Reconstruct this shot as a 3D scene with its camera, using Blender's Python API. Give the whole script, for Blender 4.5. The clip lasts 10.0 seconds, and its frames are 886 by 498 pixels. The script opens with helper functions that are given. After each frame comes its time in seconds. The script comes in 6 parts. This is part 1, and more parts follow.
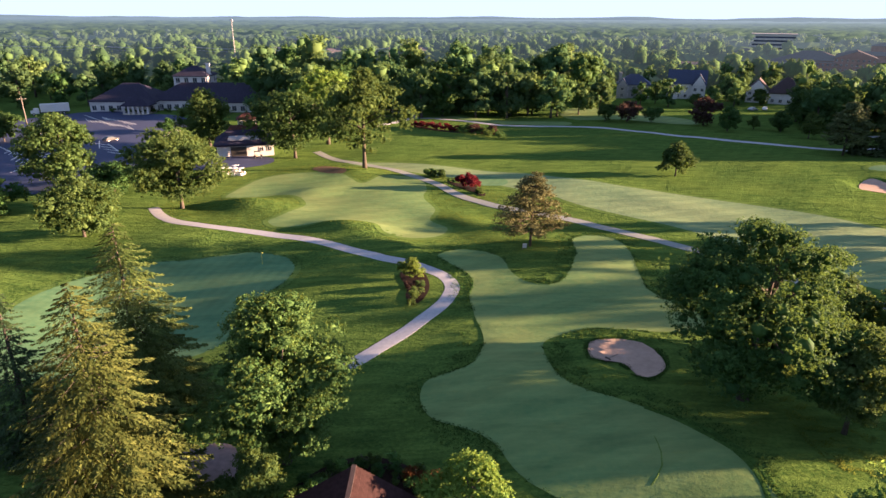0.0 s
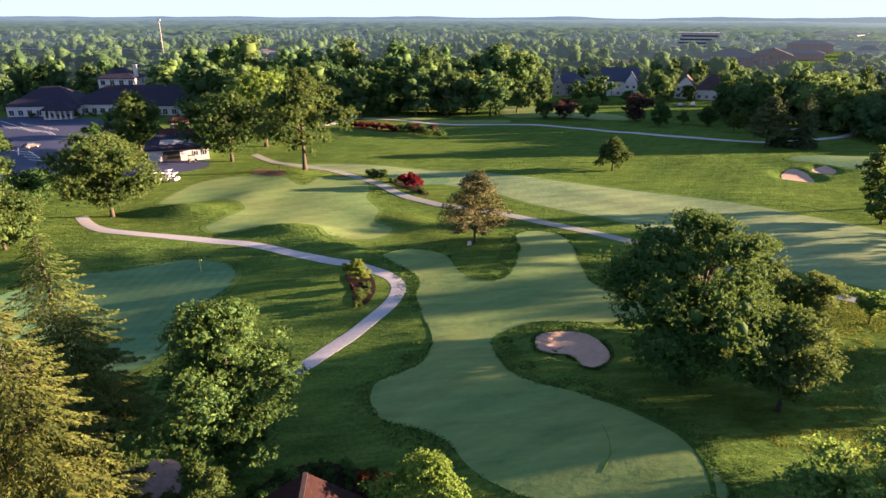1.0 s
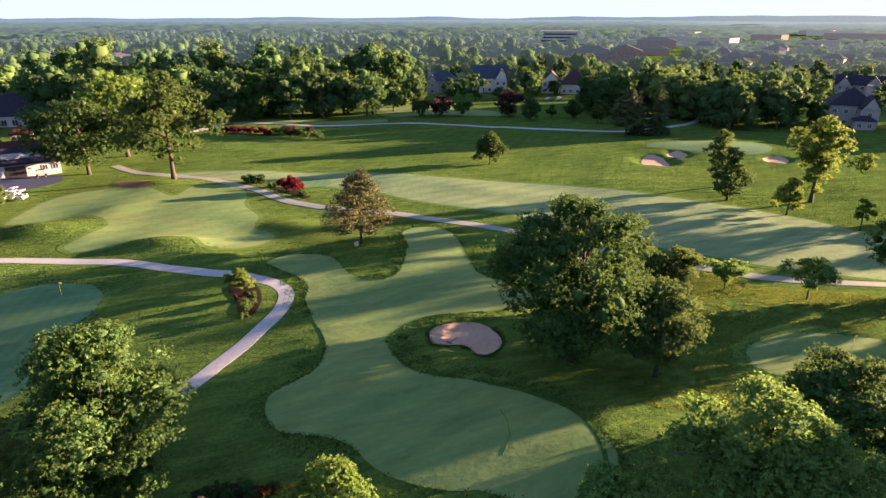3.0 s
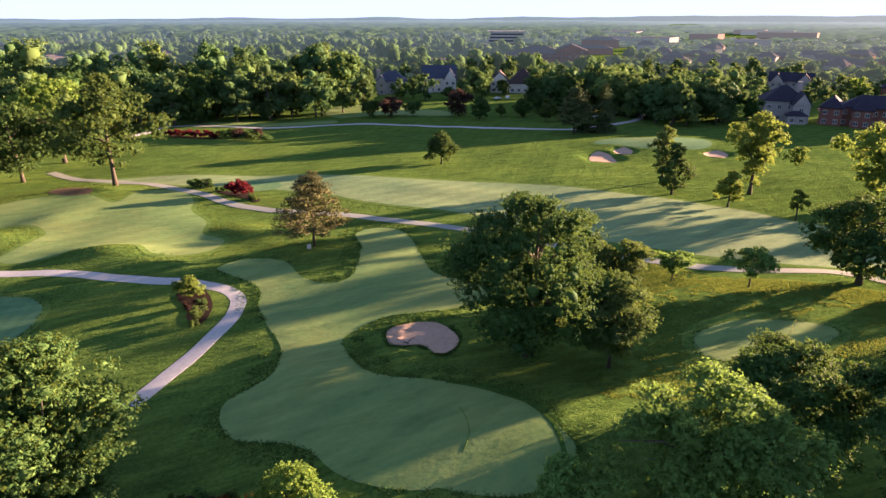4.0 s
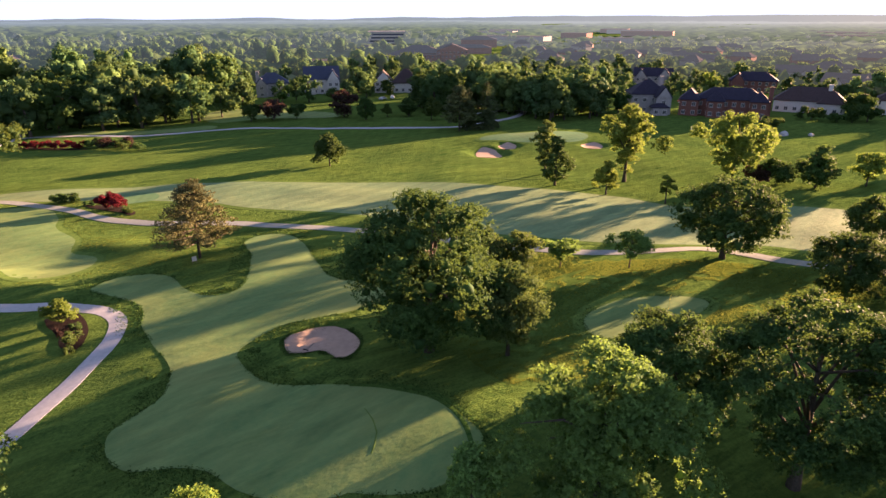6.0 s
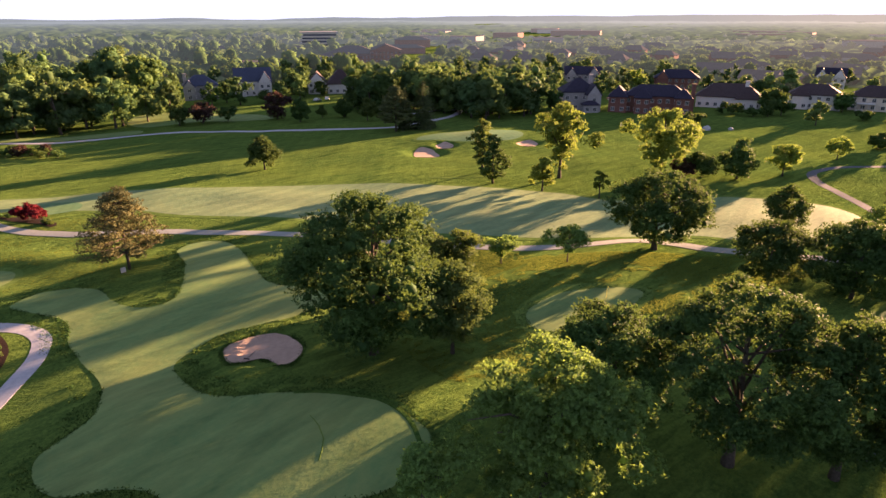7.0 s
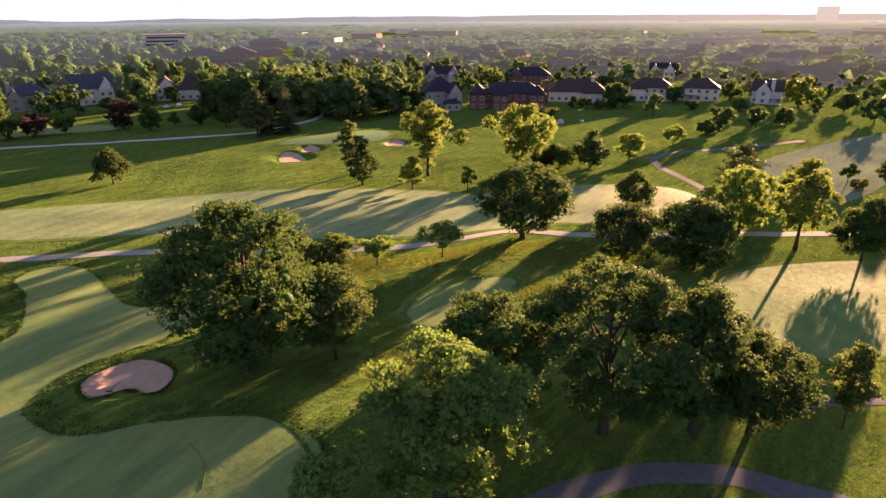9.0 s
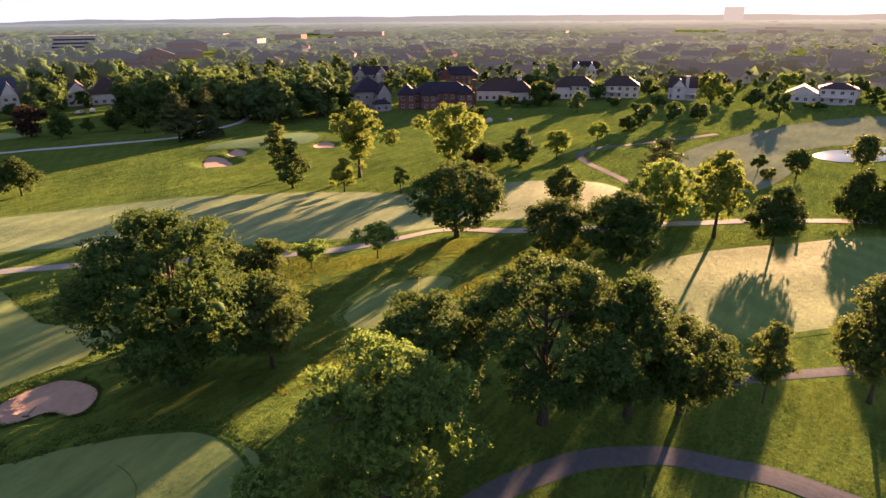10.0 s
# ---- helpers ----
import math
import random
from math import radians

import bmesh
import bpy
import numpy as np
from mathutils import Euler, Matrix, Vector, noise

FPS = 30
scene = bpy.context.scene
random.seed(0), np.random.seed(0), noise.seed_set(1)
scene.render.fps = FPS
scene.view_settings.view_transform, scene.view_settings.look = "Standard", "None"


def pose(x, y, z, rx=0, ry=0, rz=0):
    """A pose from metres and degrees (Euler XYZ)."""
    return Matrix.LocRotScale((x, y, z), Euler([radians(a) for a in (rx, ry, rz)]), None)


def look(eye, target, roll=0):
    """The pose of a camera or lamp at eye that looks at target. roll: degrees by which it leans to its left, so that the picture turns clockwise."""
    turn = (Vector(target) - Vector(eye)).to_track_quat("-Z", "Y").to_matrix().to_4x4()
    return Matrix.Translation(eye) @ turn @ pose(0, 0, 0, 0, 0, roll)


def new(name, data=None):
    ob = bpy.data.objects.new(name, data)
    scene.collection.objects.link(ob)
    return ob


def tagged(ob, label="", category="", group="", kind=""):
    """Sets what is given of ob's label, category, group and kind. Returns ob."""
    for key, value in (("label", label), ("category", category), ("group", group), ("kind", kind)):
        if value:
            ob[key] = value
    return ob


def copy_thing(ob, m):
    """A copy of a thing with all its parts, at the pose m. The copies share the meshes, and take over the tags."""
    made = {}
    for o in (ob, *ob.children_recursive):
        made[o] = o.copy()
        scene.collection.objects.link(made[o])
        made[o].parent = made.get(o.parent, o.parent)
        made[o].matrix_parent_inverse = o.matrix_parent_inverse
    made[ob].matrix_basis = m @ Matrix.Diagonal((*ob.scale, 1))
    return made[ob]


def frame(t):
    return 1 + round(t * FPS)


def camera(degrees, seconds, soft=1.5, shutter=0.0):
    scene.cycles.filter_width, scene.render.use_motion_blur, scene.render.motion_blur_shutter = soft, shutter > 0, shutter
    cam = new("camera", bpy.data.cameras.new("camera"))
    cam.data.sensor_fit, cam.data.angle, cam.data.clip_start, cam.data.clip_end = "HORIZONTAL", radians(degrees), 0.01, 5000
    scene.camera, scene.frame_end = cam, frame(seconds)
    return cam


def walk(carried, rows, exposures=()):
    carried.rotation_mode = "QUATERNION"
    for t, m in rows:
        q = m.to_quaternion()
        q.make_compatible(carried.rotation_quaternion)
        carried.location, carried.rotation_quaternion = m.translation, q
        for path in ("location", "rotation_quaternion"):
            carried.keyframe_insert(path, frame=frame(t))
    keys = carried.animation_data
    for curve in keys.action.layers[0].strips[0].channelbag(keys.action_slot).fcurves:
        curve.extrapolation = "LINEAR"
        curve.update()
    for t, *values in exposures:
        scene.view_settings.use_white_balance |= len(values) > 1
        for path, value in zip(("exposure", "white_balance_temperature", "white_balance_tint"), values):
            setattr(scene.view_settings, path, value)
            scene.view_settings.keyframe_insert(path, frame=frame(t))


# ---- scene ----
from mathutils import geometry

# ---- camera ----
cam = camera(71.7, 10.0)
# seconds, eye, heading (clockwise from +y), pitch, roll
PATH = [
    (0.0, 0.000, 0.000, 37.000, -0.337, -20.925, 0.311),
    (0.5, -0.080, 0.090, 36.930, 2.338, -20.922, 0.310),
    (1.0, -0.110, 0.210, 36.823, 5.217, -20.910, 0.285),
    (1.5, -0.125, 0.310, 36.693, 8.098, -20.890, 0.240),
    (2.0, -0.165, 0.330, 36.580, 11.161, -20.870, 0.180),
    (2.5, -0.225, 0.310, 36.510, 13.982, -20.860, 0.110),
    (4.0, -0.325, 0.250, 36.380, 21.109, -20.815, 0.014),
    (4.5, -0.340, 0.225, 36.310, 23.384, -20.795, -0.003),
    (5.0, -0.335, 0.215, 36.250, 25.962, -20.785, -0.025),
    (5.5, -0.340, 0.215, 36.220, 28.707, -20.785, -0.065),
    (7.0, -0.330, 0.250, 36.175, 37.438, -20.785, -0.138),
    (7.5, -0.335, 0.255, 36.170, 40.375, -20.780, -0.170),
    (8.0, -0.340, 0.255, 36.170, 43.385, -20.770, -0.210),
    (8.5, -0.335, 0.255, 36.160, 46.571, -20.765, -0.265),
    (9.0, -0.325, 0.260, 36.130, 49.821, -20.765, -0.310),
    (9.5, -0.312, 0.265, 36.095, 53.072, -20.770, -0.345),
    (10.0, -0.301, 0.267, 36.054, 56.282, -20.770, -0.380),
]


def aimed(x, y, z, heading, pitch, roll):
    a, b = radians(heading), radians(pitch)
    ahead = Vector((math.sin(a) * math.cos(b), math.cos(a) * math.cos(b), math.sin(b)))
    return look((x, y, z), Vector((x, y, z)) + ahead * 10, roll)


walk(cam, [(t, aimed(*row)) for t, *row in PATH],
     exposures=[(0.0, 3.63, 5500, 18), (5.0, 3.70, 5700, 22), (7.5, 3.67, 6500, 31), (10.0, 3.61, 6600, 33)])

# ---- world and sun ----
SUN_AZ, SUN_EL = 87.0, 7.2
world = bpy.data.worlds.new("sky")
scene.world = world
world.use_nodes = True
wn = world.node_tree.nodes
sky = wn.new("ShaderNodeTexSky")
sky.sky_type = "NISHITA"
sky.sun_disc = False
sky.sun_elevation, sky.sun_rotation = radians(SUN_EL), radians(SUN_AZ)
sky.altitude, sky.air_density, sky.dust_density, sky.ozone_density = 150, 1.0, 0.3, 1.5
# morning haze pales the sky towards the horizon
up = wn.new("ShaderNodeSeparateXYZ")
world.node_tree.links.new(wn.new("ShaderNodeTexCoord").outputs["Generated"], up.inputs[0])
pale = wn.new("ShaderNodeMapRange")
pale.inputs["From Min"].default_value, pale.inputs["From Max"].default_value = 0.0, 0.5
pale.inputs["To Min"].default_value, pale.inputs["To Max"].default_value = 0.95, 0.28
world.node_tree.links.new(up.outputs["Z"], pale.inputs["Value"])
veil = wn.new("ShaderNodeMix")
veil.data_type = "RGBA"
veil.inputs[7].default_value = (4.9, 5.6, 6.9, 1)
world.node_tree.links.new(pale.outputs[0], veil.inputs[0])
world.node_tree.links.new(sky.outputs[0], veil.inputs[6])
world.node_tree.links.new(veil.outputs[2], wn["Background"].inputs[0])
wn["Background"].inputs[1].default_value = 0.0158
sun = new("sun", bpy.data.lights.new("sun", "SUN"))
sun.data.energy, sun.data.angle, sun.data.color = 4.5, radians(0.6), (1.0, 0.60, 0.30)
sun.rotation_euler = Euler((radians(90 - SUN_EL), 0, radians(-SUN_AZ + 180)))

# ---- materials ----


def material(name, build, rough=0.8, metal=0.0, spec=0.3):
    m = bpy.data.materials.new(name)
    m.use_nodes = True
    n, l = m.node_tree.nodes, m.node_tree.links
    p = n["Principled BSDF"]
    p.inputs["Roughness"].default_value, p.inputs["Metallic"].default_value = rough, metal
    p.inputs["Specular IOR Level"].default_value = spec
    build(n, l, p)
    return m


def noise_node(n, l, scale, detail=4.0, rough=0.6, coords=None, stretch=None):
    t = n.new("ShaderNodeTexNoise")
    t.inputs["Scale"].default_value, t.inputs["Detail"].default_value, t.inputs["Roughness"].default_value = scale, detail, rough
    src = coords or n.new("ShaderNodeNewGeometry").outputs["Position"]
    if stretch:
        mp = n.new("ShaderNodeMapping")
        mp.inputs["Scale"].default_value = stretch[:3]
        mp.inputs["Rotation"].default_value = (0, 0, radians(stretch[3]))
        l.new(src, mp.inputs["Vector"])
        src = mp.outputs[0]
    l.new(src, t.inputs["Vector"])
    return t.outputs["Fac"]


def ramp(n, l, fac, stops):
    r = n.new("ShaderNodeValToRGB")
    e = r.color_ramp.elements
    e[0].position, e[1].position = stops[0][0], stops[-1][0]
    e[0].color, e[1].color = (*stops[0][1], 1), (*stops[-1][1], 1)
    for pos, c in stops[1:-1]:
        x = e.new(pos)
        x.color = (*c, 1)
    l.new(fac, r.inputs[0])
    return r.outputs[0]


def mix(n, l, a, b, fac, mode="MIX"):
    m = n.new("ShaderNodeMix")
    m.data_type, m.blend_type = "RGBA", mode
    for sock, v in ((m.inputs[6], a), (m.inputs[7], b)):
        if isinstance(v, tuple):
            sock.default_value = (*v, 1)
        else:
            l.new(v, sock)
    if isinstance(fac, float):
        m.inputs[0].default_value = fac
    else:
        l.new(fac, m.inputs[0])
    return m.outputs[2]


def bump(n, l, p, fac, strength, distance):
    b = n.new("ShaderNodeBump")
    b.inputs["Strength"].default_value, b.inputs["Distance"].default_value = strength, distance
    l.new(fac, b.inputs["Height"])
    l.new(b.outputs[0], p.inputs["Normal"])


def scaled(c, k):
    return tuple(min(1.0, v * k) for v in c)


def plain(name, colour, rough=0.7, metal=0.0, spec=0.3, grain=3.0, amount=0.25, relief=0.0):
    def build(n, l, p):
        f = noise_node(n, l, grain, 6.0)
        g = noise_node(n, l, grain * 0.13, 3.0)
        c = ramp(n, l, f, [(0.3, scaled(colour, 1 - amount)), (0.7, scaled(colour, 1 + amount))])
        c2 = mix(n, l, c, scaled(colour, 1 - amount), g)
        l.new(mix(n, l, c, c2, 0.5), p.inputs["Base Color"])
        if relief:
            bump(n, l, p, f, 0.6, relief)
    return material(name, build, rough, metal, spec)


def grass(name, low, high, patch, stripe=None, relief=0.08, grain=2.2, sheen=0.0, gloss=0.05):
    """low, high: the blades' colours; patch: the colour of broad patches; stripe: width, turn and strength of the mowing."""
    def build(n, l, p):
        fine = noise_node(n, l, grain, 8.0, 0.7)
        broad = noise_node(n, l, 0.045, 5.0, 0.62)
        mid = noise_node(n, l, 0.35, 5.0, 0.65, None, (0.45, 2.2, 1.0, 14))
        c = ramp(n, l, fine, [(0.28, low), (0.72, high)])
        c = mix(n, l, c, patch, ramp(n, l, broad, [(0.42, (0, 0, 0)), (0.66, (0.8, 0.8, 0.8))]))
        c = mix(n, l, c, scaled(high, 1.25), ramp(n, l, mid, [(0.46, (0, 0, 0)), (0.7, (0.5, 0.5, 0.5))]))
        c = mix(n, l, c, scaled(low, 0.62), ramp(n, l, noise_node(n, l, 0.22, 6.0, 0.7, None, (0.4, 1.8, 1.0, 8)), [(0.50, (0, 0, 0)), (0.72, (0.55, 0.55, 0.55))]))
        if stripe:
            w = n.new("ShaderNodeTexWave")
            w.wave_type, w.bands_direction, w.wave_profile = "BANDS", "X", "SIN"
            w.inputs["Scale"].default_value = 0.31 / stripe[0]
            w.inputs["Distortion"].default_value, w.inputs["Detail"].default_value, w.inputs["Detail Scale"].default_value = 1.6, 2.0, 0.1
            mp = n.new("ShaderNodeMapping")
            mp.inputs["Rotation"].default_value = (0, 0, radians(stripe[1]))
            l.new(n.new("ShaderNodeNewGeometry").outputs["Position"], mp.inputs["Vector"])
            l.new(mp.outputs[0], w.inputs["Vector"])
            k = stripe[2]
            s = ramp(n, l, w.outputs["Fac"], [(0.35, (1 - k, 1 - k, 1 - k)), (0.65, (1.0, 1.0, 1.0))])
            c = mix(n, l, c, s, 1.0, "MULTIPLY")
        l.new(c, p.inputs["Base Color"])
        if sheen:
            p.inputs["Sheen Weight"].default_value = sheen
            p.inputs["Sheen Roughness"].default_value = 0.5
            p.inputs["Sheen Tint"].default_value = (0.8, 0.9, 0.75, 1)
        both = n.new("ShaderNodeMath")
        both.operation = "MULTIPLY_ADD"
        both.inputs[1].default_value = 2.2
        l.new(noise_node(n, l, 0.5, 4.0, 0.6, None, (1.0, 2.2, 1.0, 30)), both.inputs[0])
        l.new(fine, both.inputs[2])
        bump(n, l, p, both.outputs[0], 0.8, relief)
    return material(name, build, 0.8, 0.0, gloss)


def leaf(name, dark, light, through_colour, share=0.35, gloss=0.04, patch=0.22):
    """Leaves that pass some light; each leaf and each tree differs a little."""
    def build(n, l, p):
        geo = n.new("ShaderNodeNewGeometry")
        c = ramp(n, l, geo.outputs["Random Per Island"], [(0.0, dark), (0.8, light), (1.0, scaled(light, 1.12))])
        tone = noise_node(n, l, patch, 2.0)
        c = mix(n, l, c, dark, ramp(n, l, tone, [(0.42, (0, 0, 0)), (0.62, (0.75, 0.75, 0.75))]))
        hsv = n.new("ShaderNodeHueSaturation")
        info = n.new("ShaderNodeObjectInfo")
        for sock, a, b in (("Hue", 0.487, 0.513), ("Value", 0.82, 1.18)):
            mr = n.new("ShaderNodeMapRange")
            mr.inputs["To Min"].default_value, mr.inputs["To Max"].default_value = a, b
            l.new(info.outputs["Random"], mr.inputs["Value"])
            l.new(mr.outputs[0], hsv.inputs[sock])
        l.new(c, hsv.inputs["Color"])
        l.new(hsv.outputs[0], p.inputs["Base Color"])
        tr = n.new("ShaderNodeBsdfTranslucent")
        l.new(mix(n, l, hsv.outputs[0], through_colour, 0.6), tr.inputs["Color"])
        ms = n.new("ShaderNodeMixShader")
        ms.inputs[0].default_value = share
        l.new(p.outputs[0], ms.inputs[1])
        l.new(tr.outputs[0], ms.inputs[2])
        l.new(ms.outputs[0], n["Material Output"].inputs["Surface"])
    return material(name, build, 0.7, 0.0, gloss)


M_ROUGH = grass("rough_grass", (0.013, 0.050, 0.013), (0.106, 0.162, 0.035), (0.084, 0.128, 0.027), (3.4, 35, 0.05), 0.22, 2.4, 0.0, 0.0)
# mist over the far fairway is put into this grey-green colour
M_MISTTONED = grass("mist_toned_grass", (0.096, 0.138, 0.098), (0.130, 0.172, 0.118), (0.138, 0.170, 0.122), None, 0.05, 1.0, 0.0, 0.0)
M_FAIR = grass("fairway_grass", (0.090, 0.172, 0.066), (0.150, 0.212, 0.076), (0.178, 0.214, 0.078), (4.2, 62, 0.08), 0.03, 1.0, 0.0, 0.03)
# copy of the fairway grass, coloured darker to offset strong low sun
M_SUNFAIR = grass("sun_fairway_grass", (0.084, 0.160, 0.060), (0.122, 0.194, 0.068), (0.134, 0.192, 0.066), (4.6, 40, 0.10), 0.05, 1.4, 0.0, 0.012)
M_GREEN = grass("green_grass", (0.062, 0.150, 0.076), (0.108, 0.190, 0.088), (0.120, 0.180, 0.080), (1.8, 20, 0.06), 0.02, 1.2, 0.0, 0.03)
M_DEW = grass("dewy_grass", (0.104, 0.176, 0.088), (0.172, 0.236, 0.112), (0.188, 0.234, 0.110), (4.2, 70, 0.10), 0.05, 1.2, 0.0, 0.04)
M_COLLAR = grass("collar_grass", (0.042, 0.090, 0.022), (0.110, 0.165, 0.040), (0.090, 0.138, 0.034), None, 0.06, 2.2, 0.0, 0.0)
M_LUSH = grass("lush_grass", (0.010, 0.046, 0.011), (0.074, 0.132, 0.030), (0.054, 0.102, 0.022), None, 0.17, 2.6, 0.0, 0.0)
M_EARTH = plain("bare_earth", (0.115, 0.080, 0.052), 0.95, 0, 0.05, 2.0, 0.3, 0.05)
M_SAND = plain("bunker_sand", (0.355, 0.258, 0.205), 0.9, 0, 0.1, 1.6, 0.16, 0.05)
M_PATH = plain("path_concrete", (0.345, 0.345, 0.375), 0.95, 0, 0.04, 1.8, 0.14, 0.01)
M_PATHWORN = plain("path_worn_concrete", (0.235, 0.250, 0.240), 0.95, 0, 0.04, 1.8, 0.2, 0.01)
M_PATHDARK = plain("path_old_asphalt", (0.100, 0.108, 0.122), 0.95, 0, 0.02, 1.8, 0.2, 0.01)
M_ASPHALT = plain("asphalt", (0.022, 0.032, 0.086), 0.8, 0, 0.3, 1.2, 0.25, 0.01)
M_LINE = plain("road_paint", (0.62, 0.62, 0.60), 0.7, 0, 0.3, 3.0, 0.15)
M_MULCH = plain("bark_mulch", (0.022, 0.013, 0.010), 0.95, 0, 0.1, 6.0, 0.5, 0.08)
M_BARK = plain("bark", (0.070, 0.060, 0.050), 0.95, 0, 0.1, 5.0, 0.4, 0.04)
M_WHITE = plain("white_paint", (0.46, 0.45, 0.45), 0.6, 0, 0.3, 0.8, 0.08)
M_CREAM = plain("cream_stucco", (0.52, 0.46, 0.38), 0.8, 0, 0.2, 0.8, 0.12)
M_BRICK = plain("red_brick", (0.150, 0.070, 0.058), 0.85, 0, 0.2, 2.5, 0.3)
M_GREYWALL = plain("grey_siding", (0.26, 0.25, 0.26), 0.8, 0, 0.2, 1.0, 0.15)
M_ROOF = plain("slate_shingle", (0.028, 0.026, 0.046), 0.85, 0, 0.15, 1.6, 0.35, 0.03)
M_ROOFBLUE = plain("blue_grey_shingle", (0.040, 0.050, 0.090), 0.8, 0, 0.25, 1.6, 0.35, 0.03)
M_ROOFRED = plain("rust_shingle", (0.060, 0.024, 0.019), 0.9, 0, 0.2, 2.6, 0.35, 0.03)
# rust shingle colour darkened to stand in for shade on the shelter
M_ROOFSHADED = plain("shaded_rust_shingle", (0.030, 0.015, 0.015), 0.9, 0, 0.1, 2.6, 0.4, 0.03)
M_ROOFBROWN = plain("brown_shingle", (0.050, 0.036, 0.038), 0.85, 0, 0.2, 1.8, 0.35, 0.03)
M_PAVER = plain("reddish_paving", (0.25, 0.185, 0.175), 0.9, 0, 0.15, 1.6, 0.22, 0.01)
M_ROOFPALE = plain("pale_membrane", (0.30, 0.30, 0.32), 0.95, 0, 0.05, 0.4, 0.2)
M_DARK = plain("dark_opening", (0.02, 0.018, 0.017), 0.5, 0, 0.4, 2.0, 0.3)
M_METAL = plain("galvanised_metal", (0.42, 0.43, 0.45), 0.45, 0.7, 0.5, 2.0, 0.12)
M_WOODPOLE = plain("weathered_timber", (0.125, 0.112, 0.098), 0.9, 0, 0.2, 3.0, 0.3)
M_RUBBER = plain("rubber", (0.018, 0.018, 0.018), 0.8, 0, 0.3, 5.0, 0.2)
M_CARWHITE = plain("white_body", (0.50, 0.50, 0.50), 0.35, 0, 0.5, 1.0, 0.05)
M_CARBLACK = plain("black_body", (0.015, 0.016, 0.020), 0.25, 0, 0.5, 1.0, 0.1)
M_CARRED = plain("red_body", (0.30, 0.03, 0.025), 0.3, 0, 0.5, 1.0, 0.1)
M_CARGREY = plain("silver_body", (0.35, 0.36, 0.38), 0.3, 0.5, 0.5, 1.0, 0.08)
M_SEAT = plain("beige_seat", (0.42, 0.36, 0.27), 0.7, 0, 0.3, 2.0, 0.12)
M_FLAG = plain("yellow_flag", (0.75, 0.62, 0.12), 0.7, 0, 0.3, 4.0, 0.1)
M_STONE = plain("pale_boulder", (0.36, 0.36, 0.38), 0.9, 0, 0.2, 1.5, 0.3, 0.05)
M_GLASS = plain("window_glass", (0.035, 0.045, 0.06), 0.08, 0, 0.9, 0.5, 0.2)
M_WATER = plain("pond_water", (0.02, 0.03, 0.03), 0.04, 0, 0.8, 0.3, 0.2)


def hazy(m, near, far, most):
    """Paints haze into a far backdrop material: emission that pales it towards the skyline."""
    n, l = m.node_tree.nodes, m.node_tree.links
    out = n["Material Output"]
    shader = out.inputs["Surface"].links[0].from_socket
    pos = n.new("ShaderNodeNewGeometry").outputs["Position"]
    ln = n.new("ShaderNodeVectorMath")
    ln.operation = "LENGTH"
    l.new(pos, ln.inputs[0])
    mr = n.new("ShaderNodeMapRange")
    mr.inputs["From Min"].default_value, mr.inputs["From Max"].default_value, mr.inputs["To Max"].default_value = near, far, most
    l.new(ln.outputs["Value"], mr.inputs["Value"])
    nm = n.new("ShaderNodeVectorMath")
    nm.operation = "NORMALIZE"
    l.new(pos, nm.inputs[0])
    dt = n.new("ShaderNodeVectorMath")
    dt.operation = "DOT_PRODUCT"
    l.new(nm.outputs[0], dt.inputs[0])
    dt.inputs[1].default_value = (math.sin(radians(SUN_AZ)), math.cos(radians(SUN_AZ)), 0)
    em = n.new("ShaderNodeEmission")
    # haze colour, painted warmer and brighter towards the sun
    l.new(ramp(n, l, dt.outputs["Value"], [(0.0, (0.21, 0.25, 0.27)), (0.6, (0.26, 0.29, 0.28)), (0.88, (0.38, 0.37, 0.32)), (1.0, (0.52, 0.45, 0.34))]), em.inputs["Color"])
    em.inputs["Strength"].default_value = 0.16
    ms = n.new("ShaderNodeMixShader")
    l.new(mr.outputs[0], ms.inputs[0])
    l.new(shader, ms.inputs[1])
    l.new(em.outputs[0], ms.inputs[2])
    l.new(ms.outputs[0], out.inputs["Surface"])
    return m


L_OAK = leaf("oak_leaves", (0.023, 0.056, 0.018), (0.060, 0.112, 0.031), (0.135, 0.195, 0.032), 0.32, 0.05)
L_MAPLE = leaf("maple_leaves", (0.030, 0.062, 0.019), (0.078, 0.124, 0.034), (0.205, 0.270, 0.04), 0.33, 0.06)
L_YELLOW = leaf("spring_leaves", (0.080, 0.128, 0.026), (0.150, 0.216, 0.042), (0.30, 0.40, 0.06), 0.42)
L_ASH = leaf("ash_leaves", (0.064, 0.138, 0.043), (0.142, 0.254, 0.070), (0.26, 0.39, 0.055), 0.40)
L_SPRUCE = leaf("spruce_needles", (0.042, 0.068, 0.018), (0.106, 0.134, 0.034), (0.16, 0.17, 0.03), 0.2, 0.05)
L_MIDSPRUCE = leaf("grey_spruce_needles", (0.044, 0.070, 0.032), (0.112, 0.138, 0.056), (0.10, 0.12, 0.03), 0.2, 0.05)
L_DARKSPRUCE = leaf("dark_spruce_needles", (0.016, 0.032, 0.014), (0.045, 0.065, 0.022), (0.08, 0.11, 0.02), 0.2, 0.1)
L_PINE = leaf("pine_needles", (0.052, 0.062, 0.026), (0.120, 0.120, 0.049), (0.14, 0.12, 0.04), 0.2, 0.06)
L_RED = leaf("red_leaves", (0.050, 0.008, 0.012), (0.120, 0.016, 0.022), (0.20, 0.02, 0.02), 0.2)
